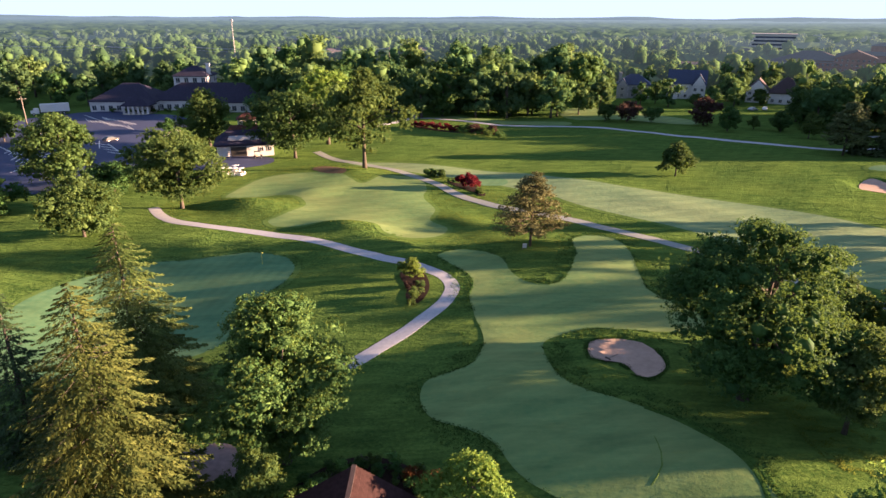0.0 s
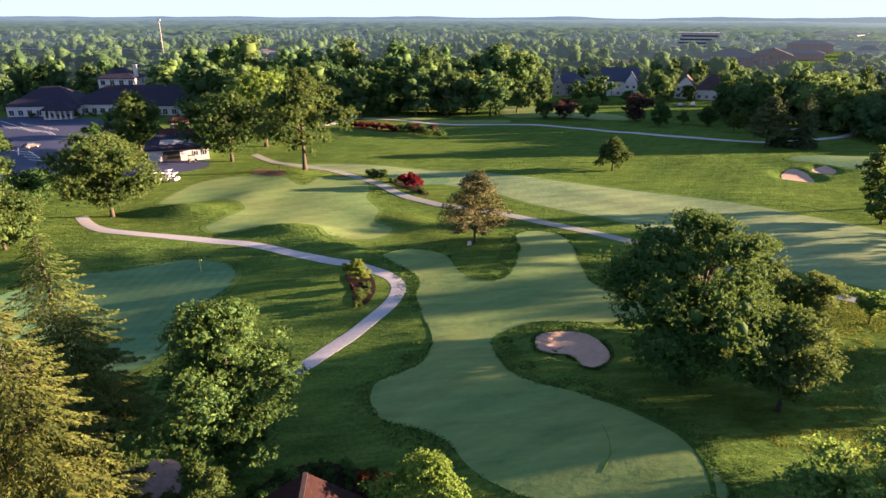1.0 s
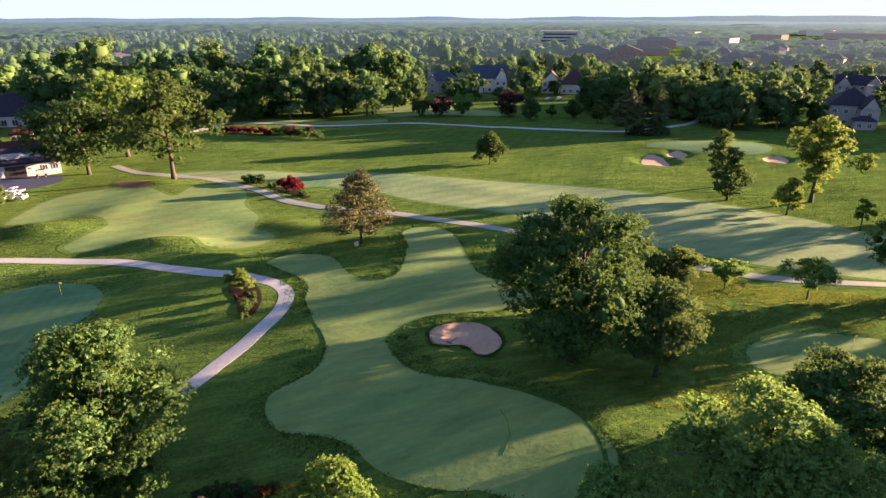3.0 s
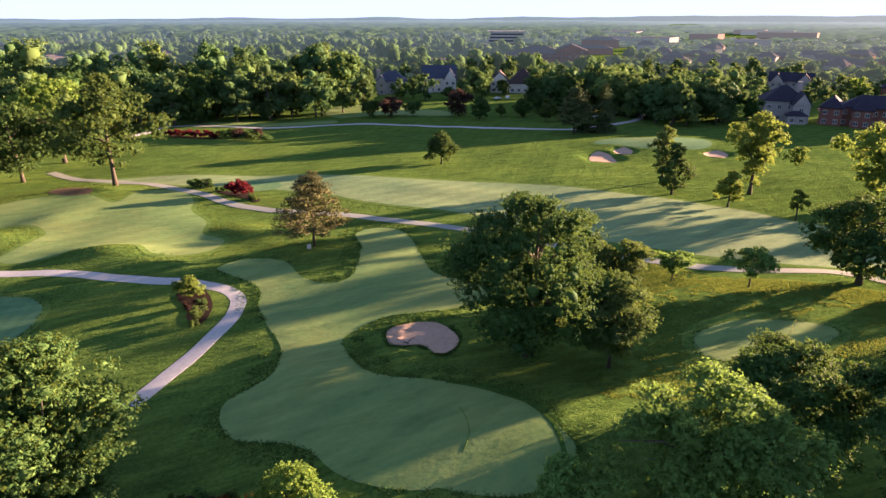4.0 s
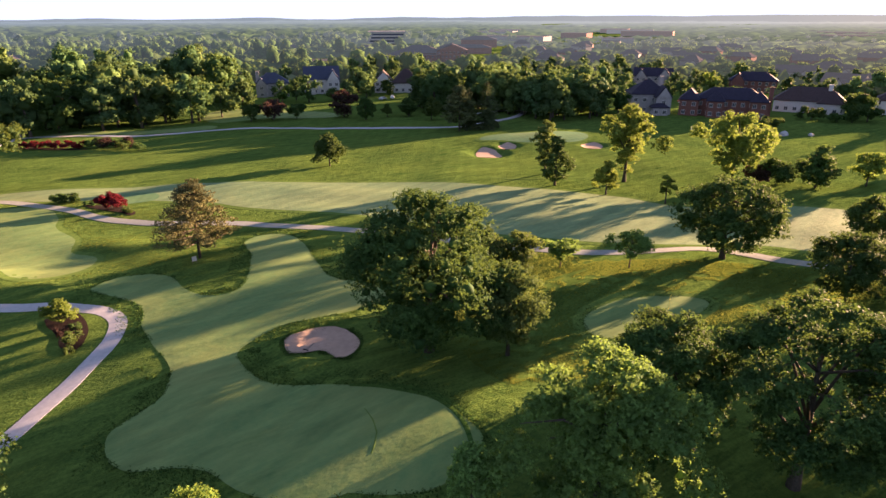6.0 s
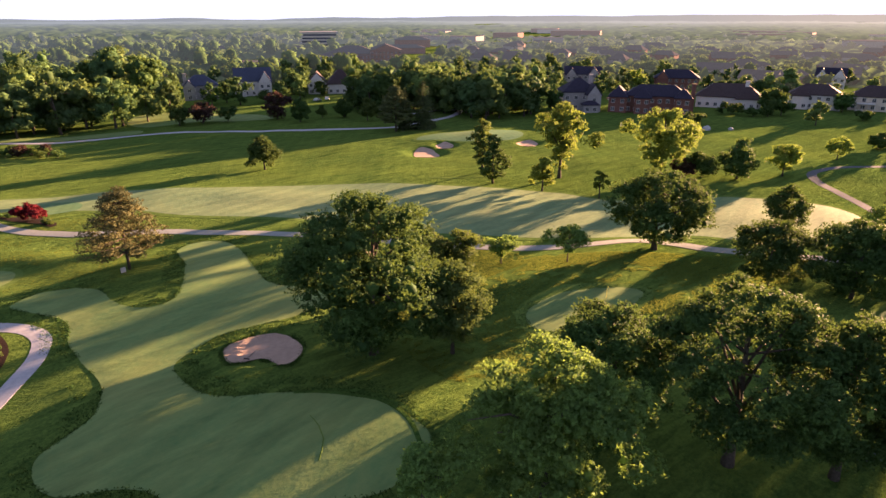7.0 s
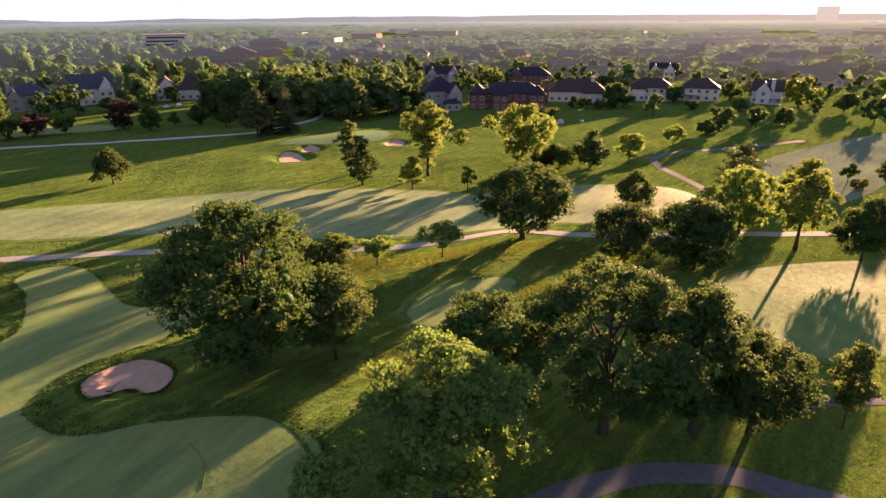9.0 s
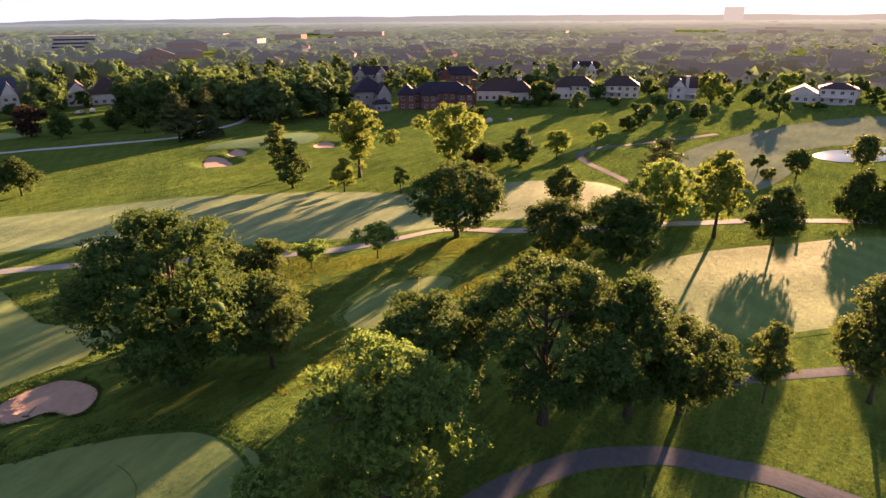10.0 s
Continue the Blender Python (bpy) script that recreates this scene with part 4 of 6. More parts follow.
deciduous("oak_tree", "dark low trees by the car park's corner", -88.0, 112.0, 7.0, 6.0, L_OAK, "round", 0.05, 108, 75, 0.50)
deciduous("oak_tree", "dark hedge tree by the car park's corner", -99.0, 122.0, 8.0, 6.0, L_OAK, "round", 0.05, 108, 75, 0.50)
deciduous("maple_tree", "leafy tree at the edge of the rough", -82.0, 92.0, 14.0, 4.5, L_MAPLE, "oval", 0.08, 126, 82, 0.45)
deciduous("ornamental_tree", "small round tree in a car park island", -92.0, 203.0, 4.4, 3.4, L_OAK, "round", 0.1, 72, 60, 0.45)
deciduous("maple_tree", "yellow-green tree by the clubhouse entrance", -93.0, 232.0, 8.0, 4.2, L_YELLOW, "oval", 0.1, 72, 60, 0.54)

# trees of the middle course
deciduous("maple_tree", "single round dark green tree on the slope", 56.7, 149.2, 8.8, 4.0, L_OAK, "egg", 0.08, 126, 82, 0.41)
deciduous("oak_tree", "dark spreading oak on a rise beside the path", 84.2, 53.8, 13.7, 7.0, L_OAK, "full", 0.08, 230, 115, 0.38, 14, 0.42)
deciduous("crab_apple_tree", "small flat-topped tree on the sunlit rough", 60.5, 64.9, 4.7, 2.8, L_ASH, "vase", 0.3, 81, 67, 0.27)
deciduous("crab_apple_tree", "small spreading dark tree on the sunlit rough", 67.9, 58.0, 5.7, 3.6, L_ASH, "vase", 0.28, 90, 75, 0.27)
deciduous("linden_tree", "slim dark green tree at the fairway's edge", 92.9, 103.1, 11.7, 3.2, L_OAK, "egg", 0.06, 108, 75, 0.41)
deciduous("linden_tree", "slim taller tree standing behind another", 97.5, 112.0, 14.2, 3.2, L_MAPLE, "oval", 0.1, 108, 75, 0.43)
deciduous("cottonwood_tree", "tall bright yellow-green tree with hanging boughs", 109.4, 97.6, 18.6, 6.2, L_YELLOW, "vase", 0.10, 190, 90, 0.42, lobes=0.7, airy=0.74)
deciduous("linden_tree", "small bright conical tree on the fairway's edge", 97.7, 91.9, 8.8, 2.7, L_YELLOW, "egg", 0.12, 90, 67, 0.36)
deciduous("sapling", "thin young tree on the fairway's edge", 102.5, 79.9, 6.7, 1.5, L_YELLOW, "oval", 0.2, 54, 45, 0.32, 5)
deciduous("cottonwood_tree", "tall yellow-green tree with an irregular crown", 127.5, 82.1, 17.4, 8.4, L_YELLOW, "vase", 0.08, 230, 90, 0.44, lobes=0.4, airy=0.86)
deciduous("maple_tree", "dark round tree among shrubs", 140.8, 70.3, 10.8, 4.9, L_OAK, "egg", 0.02, 108, 67, 0.50)
deciduous("shrub", "low dark spreading shrubs on the slope", 136.8, 76.9, 6.0, 4.6, L_OAK, "round", 0.02, 108, 60, 0.45, category="shrub")
deciduous("shrub", "low brown-green shrubs on the slope", 133.5, 79.5, 4.6, 3.2, L_PURPLE, "round", 0.02, 72, 60, 0.41, category="shrub")
deciduous("maple_tree", "small golden tree on the far slope", 152.0, 65.0, 8.2, 3.2, L_YELLOW, "round", 0.15, 81, 67, 0.45)
deciduous("maple_tree", "little golden tree on the far slope", 182.2, 64.8, 6.5, 2.6, L_YELLOW, "oval", 0.15, 63, 60, 0.45)
deciduous("maple_tree", "dark green tree standing above others", 113.2, 47.0, 8.8, 4.0, L_OAK, "egg", 0.05, 108, 67, 0.41)
deciduous("oak_tree", "dense dark round tree casting a long shadow", 85.6, 35.8, 10.2, 4.9, L_OAK, "full", 0.02, 190, 95, 0.34)
deciduous("oak_tree", "dense grey-green tree casting a long shadow", 90.5, 26.8, 11.5, 5.7, L_OAK, "full", 0.01, 210, 95, 0.34)
deciduous("cottonwood_tree", "yellow-green rounded tree beside the path", 110.4, 26.1, 12.2, 6.2, L_YELLOW, "full", 0.04, 200, 90, 0.36, airy=0.88)
pine("pine_tree", "dark spreading pine on the far fairway", 138.1, 34.2, 10.8, 6.2, L_DARKSPRUCE, 7, 40, 0.55)
deciduous("locust_tree", "tall yellow-green tree with a leaning trunk", 108.3, 16.7, 16.2, 5.0, L_YELLOW, "oval", 0.16, 180, 90, 0.32, 14, 0.3, lobes=0.5, airy=0.74)
deciduous("pear_tree", "neat egg-shaped green tree on a thin trunk", 109.7, 7.7, 11.0, 4.7, L_OAK, "egg", 0.15, 190, 100, 0.32, thick=0.18, lobes=0.06)
deciduous("maple_tree", "dark brown-green egg-shaped tree beyond the path", 131.1, -3.6, 11.4, 4.3, L_OAK, "egg", 0.05, 170, 90, 0.36, lobes=0.12)
deciduous("maple_tree", "slim dark tree growing against its neighbour beyond the path", 132.6, -7.6, 10.6, 3.0, L_OAK, "egg", 0.05, 110, 80, 0.36, lobes=0.12)
deciduous("maple_tree", "dark tree on the misty fairway", 143.2, 24.2, 7.2, 3.3, L_OAK, "round", 0.15, 81, 60, 0.45)
deciduous("sapling", "thin young tree on the misty fairway", 162.5, 17.4, 4.7, 1.8, L_OAK, "oval", 0.2, 45, 45, 0.41, 5)
deciduous("maple_tree", "round dark tree near the pond", 161.3, 9.1, 7.4, 3.0, L_OAK, "round", 0.1, 81, 60, 0.45)
deciduous("willow_tree", "spreading pale tree beside the pond", 181.2, -3.6, 9.2, 4.0, L_MAPLE, "vase", 0.05, 90, 67, 0.50)
deciduous("shrub", "low bush near the pond", 158.0, 14.5, 2.6, 2.2, L_MAPLE, "round", 0.02, 45, 52, 0.36, category="shrub")
deciduous("sapling", "slim young tree with a thin straight trunk", 59.6, 2.5, 9.5, 2.1, L_MAPLE, "oval", 0.2, 108, 82, 0.25, 8, 0.1)
deciduous("maple_tree", "young rounded tree beside the narrow path", 65.4, -6.2, 14.2, 4.2, L_MAPLE, "oval", 0.16, 198, 112, 0.29, 10, 0.2)

# far side of the course
deciduous("beech_tree", "dark purple-leaved tree on the far fairway", 66.9, 230.7, 7.8, 4.6, L_PURPLE, "round", 0.06, 72, 60, 0.54)
deciduous("maple_tree", "small round tree on the far fairway", 59.0, 232.0, 7.0, 3.6, L_OAK, "round", 0.08, 72, 60, 0.54)
deciduous("maple_tree", "little tree on the far fairway", 76.2, 231.4, 5.8, 3.5, L_OAK, "vase", 0.15, 72, 60, 0.45)
deciduous("beech_tree", "dark purple tree before the houses", 92.7, 224.3, 10.3, 4.8, L_PURPLE, "round", 0.05, 81, 60, 0.59)
deciduous("maple_tree", "rounded dark green tree by the far path", 95.6, 210.9, 8.5, 3.8, L_OAK, "round", 0.06, 72, 60, 0.54)
deciduous("sapling", "small sapling by the far path", 106.6, 215.1, 6.2, 2.0, L_MAPLE, "cone", 0.1, 45, 45, 0.45, 5)
deciduous("maple_tree", "round green tree by the far path", 114.2, 211.8, 7.3, 3.4, L_OAK, "round", 0.06, 72, 60, 0.54)
deciduous("maple_tree", "round green tree near two pines", 116.7, 198.8, 8.2, 3.4, L_MAPLE, "round", 0.06, 72, 60, 0.54)
pine("pine_tree", "dark layered pine on the far course", 113.3, 174.6, 15.4, 6.2, L_MIDSPRUCE, 11, 60, 0.75)
spruce("spruce_tree", "dark conical spruce on the far course", 123.9, 173.6, 16.2, 5.2, L_MIDSPRUCE, 0.6, 70, 1.0)
spruce("spruce_tree", "slim grey-green spruce between two darker conifers", 118.6, 177.0, 14.2, 3.8, L_MIDSPRUCE, 0.65, 60, 0.95)

# ---- longer grass along the mown edges ----


def verge(label, pts, per_metre, reach, size, seed, mat):
    """Blades of unmown grass standing in uneven tufts outside a mown edge."""
    rng = np.random.default_rng(seed)
    line = curve(pts, True, 0.25)
    out = grown(line, 1.0) - line
    n = int(len(line) * 0.25 * per_metre)
    i = rng.integers(0, len(line), n)
    off = reach * rng.random(n) ** 1.7 - 0.12
    p = line[i] + out[i] * off[:, None] + rng.normal(size=(n, 2)) * 0.12
    thick = np.array([noise.noise(Vector((a * 0.13, b * 0.13, seed))) + 0.8 * noise.noise(Vector((a * 0.7, b * 0.7, seed))) for a, b in p])
    p = p[thick > -0.18 + 0.25 * np.clip(off / reach, 0, 1)]
    n = len(p)
    c = np.column_stack([p, height(p[:, 0], p[:, 1])])
    sz = size * rng.uniform(0.5, 1.3, n)
    c[:, 2] += 0.24 * sz
    lean = unit(np.column_stack([rng.normal(size=(n, 2)) * 0.5, np.ones(n)]))
    me = leaves("long_grass", c, unit(np.column_stack([rng.normal(size=(n, 2)), np.full(n, 0.35)])), sz, rng, 0.5, lean)
    me.materials.append(mat)
    tagged(new("long_grass", me), label, "grass", "", "stuff")


verge("tufts of longer dark grass along the winding fairway", FRONT_FAIRWAY, 120, 3.2, 0.22, 3, L_GRASS)
verge("tufts of longer grass round the practice green", PRACTICE_GREEN, 45, 1.4, 0.24, 5, L_GRASS)
verge("tufts of longer grass round the oval green", OVAL_GREEN, 50, 1.4, 0.22, 7, L_GRASS)
def meadow(label, area, per_square, size, seed, mat):
    """Blades of the unmown rough, scattered over an area but for mown ground, sand and paths."""
    rng = np.random.default_rng(seed)
    edge = curve(area, True, 2.0)
    lo, hi = edge.min(0), edge.max(0)
    n = int(per_square * (hi - lo).prod())
    p = lo + (hi - lo) * rng.random((n, 2))
    keep = inside(edge, p[:, 0], p[:, 1])
    keep &= np.array([noise.noise(Vector((a * 0.09, b * 0.16, seed))) + 0.7 * noise.noise(Vector((a * 0.6, b * 0.9, seed))) for a, b in p]) > -0.25
    for mown in (FRONT_FAIRWAY, PRACTICE_GREEN, OVAL_GREEN, BROAD_FAIRWAY, PUTTING_GREEN, BUNKERS[0]):
        keep &= ~inside(grown(curve(mown, True, 1.0), 1.2), p[:, 0], p[:, 1])
    for lane in (NEAR_PATH, LONG_PATH, GREY_PATH, NARROW_PATH):
        q = curve(lane, False, 0.8)
        for k in np.array_split(np.arange(n), 40):
            keep[k] &= np.min((p[k, None, 0] - q[None, :, 0]) ** 2 + (p[k, None, 1] - q[None, :, 1]) ** 2, axis=1) > 1.45 ** 2
    p = p[keep]
    n = len(p)
    sz = size * rng.uniform(0.5, 1.3, n)
    c = np.column_stack([p, height(p[:, 0], p[:, 1]) + 0.24 * sz])
    lean = unit(np.column_stack([rng.normal(size=(n, 2)) * 0.45, np.ones(n)]))
    me = leaves("long_grass", c, unit(np.column_stack([rng.normal(size=(n, 2)), np.full(n, 0.3)])), sz, rng, 0.5, lean)
    me.materials.append(mat)
    tagged(new("long_grass", me), label, "grass", "", "stuff")


meadow("sunlit longer grass of the rough between path and oval green", [(36, 58), (44, 66), (56, 76), (72, 60), (90, 48), (100, 34), (78, 36), (60, 39), (40, 40), (33, 44)], 90, 0.135, 21, L_SUNGRASS)
meadow("sunlit longer grass on the mounds round the large green", [(-58, 116), (-46, 152), (-10, 158), (22, 118), (40, 98), (34, 88), (4, 99), (-24, 101)], 16, 0.13, 23, L_SUNGRASS)
meadow("tussocky sunlit rough beneath the young trees", [(40, 22), (52, 18), (60, 14), (72, 4), (82, -10), (76, -20), (58, -14), (50, -10), (40, 6), (34, 14)], 42, 0.085, 25, L_SUNGRASS)
verge("shaggy grass lip round the kidney-shaped bunker", BUNKERS[0], 150, 0.6, 0.2, 9, L_GRASS)

# ---- shrubs and beds ----


def shrub(label, x, y, h, r, mat, size=0.22, clumps=22, per=95, group=""):
    return deciduous("shrub", label, x, y, h, r, mat, "round", 0.05, clumps, per, size, 3, 0.05, category="shrub", group=group)


turf("flower_bed", [(-7.1, 87.2), (-5.6, 87.2), (-4.0, 88.0), (-2.8, 85.3), (-2.5, 81.6), (-3.4, 78.1), (-4.7, 77.3), (-5.8, 79.4), (-5.7, 82.6), (-6.8, 85.1)], M_MULCH, "dark mulch bed inside the path's bend", "flower bed", lift=0.12, step=0.7)
shrub("round yellow-green shrub at the head of the mulch bed", -5.2, 85.4, 3.2, 2.2, L_YELLOW, 0.24, 50, 90)
shrub("low green shrub in the mulch bed", -4.4, 79.2, 1.7, 1.2, L_MAPLE, 0.2, 24, 80)
shrub("low brown shrub in the mulch bed", -5.6, 82.2, 1.1, 0.9, L_PURPLE, 0.18)
shrub("low dark shrub in the mulch bed", -3.9, 82.4, 1.0, 0.8, L_OAK, 0.18)
shrub("small green plant at the end of the mulch bed", -4.8, 77.2, 0.8, 0.7, L_MAPLE, 0.18)
turf("flower_bed", [(-0.2, 141.2), (3.0, 139.4), (6.6, 136.6), (8.6, 131.0), (7.6, 129.2), (5.6, 132.6), (2.6, 136.0)], M_MULCH, "mulch bed with shrubs beside the path", "flower bed", lift=0.12, step=1.0)
shrub("crimson japanese maple beside the cart path", 4.8, 136.0, 3.6, 2.9, L_RED, 0.30, 46, 170)
shrub("clipped dark green hedge bush", -4.2, 146.0, 1.9, 1.9, L_OAK, 0.3, 30, 130)
shrub("clipped dark green hedge bush", -1.6, 145.2, 1.9, 1.8, L_OAK, 0.3, 30, 130)
shrub("low dark shrub beside the red maple", 1.4, 140.0, 1.2, 1.2, L_OAK, 0.28)
shrub("low green shrub beside the red maple", 7.4, 131.4, 1.1, 1.3, L_MAPLE, 0.28)
turf("flower_bed", [(-13.0, 218.0), (-10.0, 217.8), (-3.0, 212.2), (4.0, 206.8), (3.0, 205.4), (-6.0, 211.4)], M_MULCH, "narrow planted bed on the far slope", "flower bed", lift=0.10, step=2.0)
for i in range(6):
    shrub("dark red barberry in the long bed", -11.0 + 2.6 * i, 216.5 - 1.7 * i, 2.4, 2.0, L_RED, 0.42, 18, 60, "barberries in the long bed")
for i in range(7):
    shrub("green shrub in the long bed", 5.5 + 1.9 * i, 206.5 - 1.6 * i + (i % 2) * 3, 2.6 + 0.5 * (i % 3), 2.1, (L_OAK, L_MAPLE, L_PURPLE)[i % 3], 0.42, 18, 60, "shrubs in the long bed")
turf("flower_bed", [(-13.4, 39.6), (-12.6, 43.4), (-8.6, 46.4), (-4.2, 45.6), (-0.9, 42.4), (0.2, 39.0), (-2.6, 37.6), (-12.0, 37.6)], M_MULCH, "dark mulch bed planted with shrubs round the shelter", "flower bed", lift=0.10, step=0.8)
for i in range(20):
    a = radians(2 + i * 9.3)
    k = (0.86, 1.0, 0.74)[i % 3]
    f = 3 if i in (1, 3) else (0, 1, 2, 1, 0)[i % 5]
    shrub(("green", "dark green", "grey-green", "rust-brown")[f] + " shrub beside the shelter", -6.9 + 5.9 * k * math.cos(a), 40.3 + 5.2 * k * math.sin(a), (1.9 if f == 3 else 0.9) + 0.5 * ((i * 7) % 5) / 4,
          (1.0 if f == 3 else 0.7) + 0.25 * ((i * 3) % 4) / 3, (L_MAPLE, L_OAK, L_ASH, L_RUST)[f], 0.17, 18, 70, "shrubs round the shelter")
for i in range(9):
    shrub("green shrub at the foot of the clubhouse", -133 + 5.5 * i, 246.0 + (i % 2), 1.6, 1.6, (L_OAK, L_MAPLE)[i % 2], 0.45, 12, 40, "clubhouse shrubs")

# ---- buildings ----


def window_mesh(w, h):
    f, g = Shape(), Shape()
    for cx, z, a, b in ((0, -h / 2 - 0.06, w + 0.24, 0.12), (0, h / 2 - 0.06, w + 0.24, 0.12)):
        f.box(cx, 0, z, a, 0.14, b)
    for cx in (-w / 2 - 0.06, 0, w / 2 + 0.06):
        f.box(cx, 0, -h / 2, 0.1, 0.12, h)
    g.box(0, 0.02, -h / 2, w, 0.05, h)
    return f.mesh("window"), g.mesh("pane")


WINDOWS = {}


def window(parent, x, y, z, turn, w=1.2, h=1.4):
    if (w, h) not in WINDOWS:
        WINDOWS[w, h] = window_mesh(w, h)
    f, g = WINDOWS[w, h]
    ob = part("window", f, M_WHITE, parent)
    ob.matrix_basis = pose(x, y, z, 0, 0, turn)
    part("pane", g, M_GLASS, ob)


def house(label, x, y, turn, blocks, wall, roof, chimney=None, detail=True, name="house", category="house", group="", win=(1.2, 1.4)):
    """blocks: middle x, y, width, depth, wall height, roof height, kind of roof (hip, gable along x, cross: gable along y, flat)."""
    t = thing(name, label, category, x, y, at_ground(x, y) - 0.2, turn, group)
    for cx, cy, w, d, h, rh, kind in blocks:
        ws, rs = Shape().box(cx, cy, 0, w, d, h), Shape()
        if kind == "hip":
            if d > w:
                rs.hip(cx, cy, h + 0.2, d, w, rh, 0.5, 90)
            else:
                rs.hip(cx, cy, h + 0.2, w, d, rh)
        elif kind == "flat":
            rs.box(cx, cy, h, w + 0.3, d + 0.3, 0.35)
        else:
            a, b = (w, d) if kind == "gable" else (d, w)
            rs.gable(cx, cy, h + 0.2, a, b, rh, 0.4, 0 if kind == "gable" else 90)
            for s in (-1, 1):
                e = s * (a / 2 + 0.41)
                tri = [(e, -b / 2, h), (e, b / 2, h), (e, 0, h + rh * 0.93), (e - s * 0.3, -b / 2, h), (e - s * 0.3, b / 2, h), (e - s * 0.3, 0, h + rh * 0.93)]
                if kind == "gable":
                    tri = [(cx + p, cy + q, z) for p, q, z in tri]
                else:
                    tri = [(cx - q, cy + p, z) for p, q, z in tri]
                ws.add(tri, [(0, 1, 2), (5, 4, 3), (0, 3, 4, 1), (1, 4, 5, 2), (2, 5, 3, 0)])
        part("wall", ws, wall, t)
        part("roof", rs, roof, t)
        if detail:
            floors = max(1, int(h / 2.8))
            for fl in range(floors):
                z = 1.6 + fl * h / floors
                n = max(1, int(w / 2.9))
                for i in range(n):
                    window(t, cx + (i + 0.5) * w / n - w / 2, cy - d / 2 - 0.04, z, 0, *win)
                n = max(1, int(d / 4.2))
                for i in range(n):
                    window(t, cx + w / 2 + 0.04, cy + (i + 0.5) * d / n - d / 2, z, 90, *win)
                    window(t, cx - w / 2 - 0.04, cy + (i + 0.5) * d / n - d / 2, z, -90, *win)
    if chimney:
        cx, cy, h, m = chimney
        c = Shape().box(cx, cy, 0, 1.5, 1.0, h).box(cx, cy, h, 1.8, 1.3, 0.25)
        part("chimney", c, m, t)
    return t


def facing(x, y):
    return -math.degrees(math.atan2(x, y))


def porch(t, x, y, w, d, h, mat=M_WHITE):
    part("porch", Shape().box(x, y, h, w, d, 0.3).box(x, y, 0.1, w, d, 0.35), mat, t)
    for i in range(4):
        post = part("post", Shape().tube((0, 0, 0.3), (0, 0, h + 0.05), 0.11, 0.11, 8), mat, t)
        post.matrix_basis = pose(x + (i / 3 - 0.5) * (w - 0.3), y - d / 2 + 0.2, 0)


h = house("large grey-stone house with steep dark gables", 201.0, 171.0, facing(198, 168) + 12, [(0, 3, 14, 12, 7.4, 5.0, "hip"), (4.6, -4.2, 5.6, 6.5, 6.6, 4.2, "cross"), (3.0, -8.5, 6.0, 3.5, 3.2, 1.4, "hip")], M_GREYWALL, M_ROOF, (5.5, 5, 13.5, M_GREYWALL))
h = house("large dark red brick house with a turret bay", 219.5, 149.5, facing(217, 147), [(2, 2, 24, 11, 6.6, 3.9, "hip"), (-12.5, -1, 7, 10, 6.2, 3.8, "hip"), (-3, -5, 6, 5, 6.2, 3.2, "hip"), (12, -2.5, 6, 7, 6.4, 3.5, "hip")], M_BRICK, M_ROOF, (15.5, -2, 11.5, M_BRICK))
h = house("long white house under a brown hipped roof", 256.0, 136.8, facing(254, 135), [(0, 2, 25, 12, 4.6, 5.0, "hip"), (7, -4, 8, 4, 4.2, 2.2, "hip")], M_WHITE, M_ROOFBROWN, (6.5, 1, 10.8, M_WHITE))
h = house("white two-storey house with a hipped roof", 279.5, 112.5, facing(277, 112), [(0, 2, 19, 11, 5.8, 3.9, "hip"), (-5, -4, 6, 3, 5.4, 2.2, "hip")], M_WHITE, M_ROOFBROWN)
h = house("cream house with a glazed porch", 292.5, 95.1, facing(290, 94), [(0, 2, 17, 11, 5.6, 4.0, "hip")], M_CREAM, M_ROOFBROWN)
porch(h, -2.5, -5.2, 6.5, 3.4, 3.0)
h = house("white house with a tall gabled window wall", 300.5, 68.6, facing(298, 68), [(0, 2, 12, 10, 5.4, 4.2, "gable"), (-1.5, -3.5, 5.5, 4, 5.8, 3.6, "cross")], M_WHITE, M_ROOFBROWN, (1.8, -3, 10.3, M_WHITE))
porch(h, 3.5, -4.8, 5, 3.2, 2.8)
h = house("long white house with a low gable and deck", 318.0, 15.6, facing(316, 15), [(-6, 1, 13, 11, 3.4, 3.6, "cross"), (7, 1, 14, 10, 6.4, 2.0, "hip")], M_WHITE, M_ROOFBROWN)
porch(h, 6, -5.6, 10, 3.0, 2.9)
house("grey house with a chimney behind round trees", 89.5, 304.5, facing(88, 300), [(0, 2, 15, 11, 6.4, 4.4, "hip"), (-5, -4, 5, 4, 6.0, 3.2, "cross")], M_GREYWALL, M_ROOFBLUE, (-6.5, 0, 11.6, M_GREYWALL))
house("blue-roofed house with white gables", 114.0, 302.0, facing(112, 298), [(0, 3, 17, 11, 7.0, 6.0, "gable"), (5.5, -3, 6, 5, 6.6, 5.2, "cross"), (-6, -2, 5, 5, 4, 2.6, "cross")], M_WHITE, M_ROOFBLUE)
house("white house with a steep dark red roof", 149.0, 286.5, facing(147, 283), [(4, 2, 13, 11, 4.8, 6.6, "hip"), (-7.5, 2, 9, 10, 5.6, 5.0, "cross"), (9.5, -2, 4, 6, 5.2, 4.2, "cross")], M_WHITE, M_ROOFBROWN)
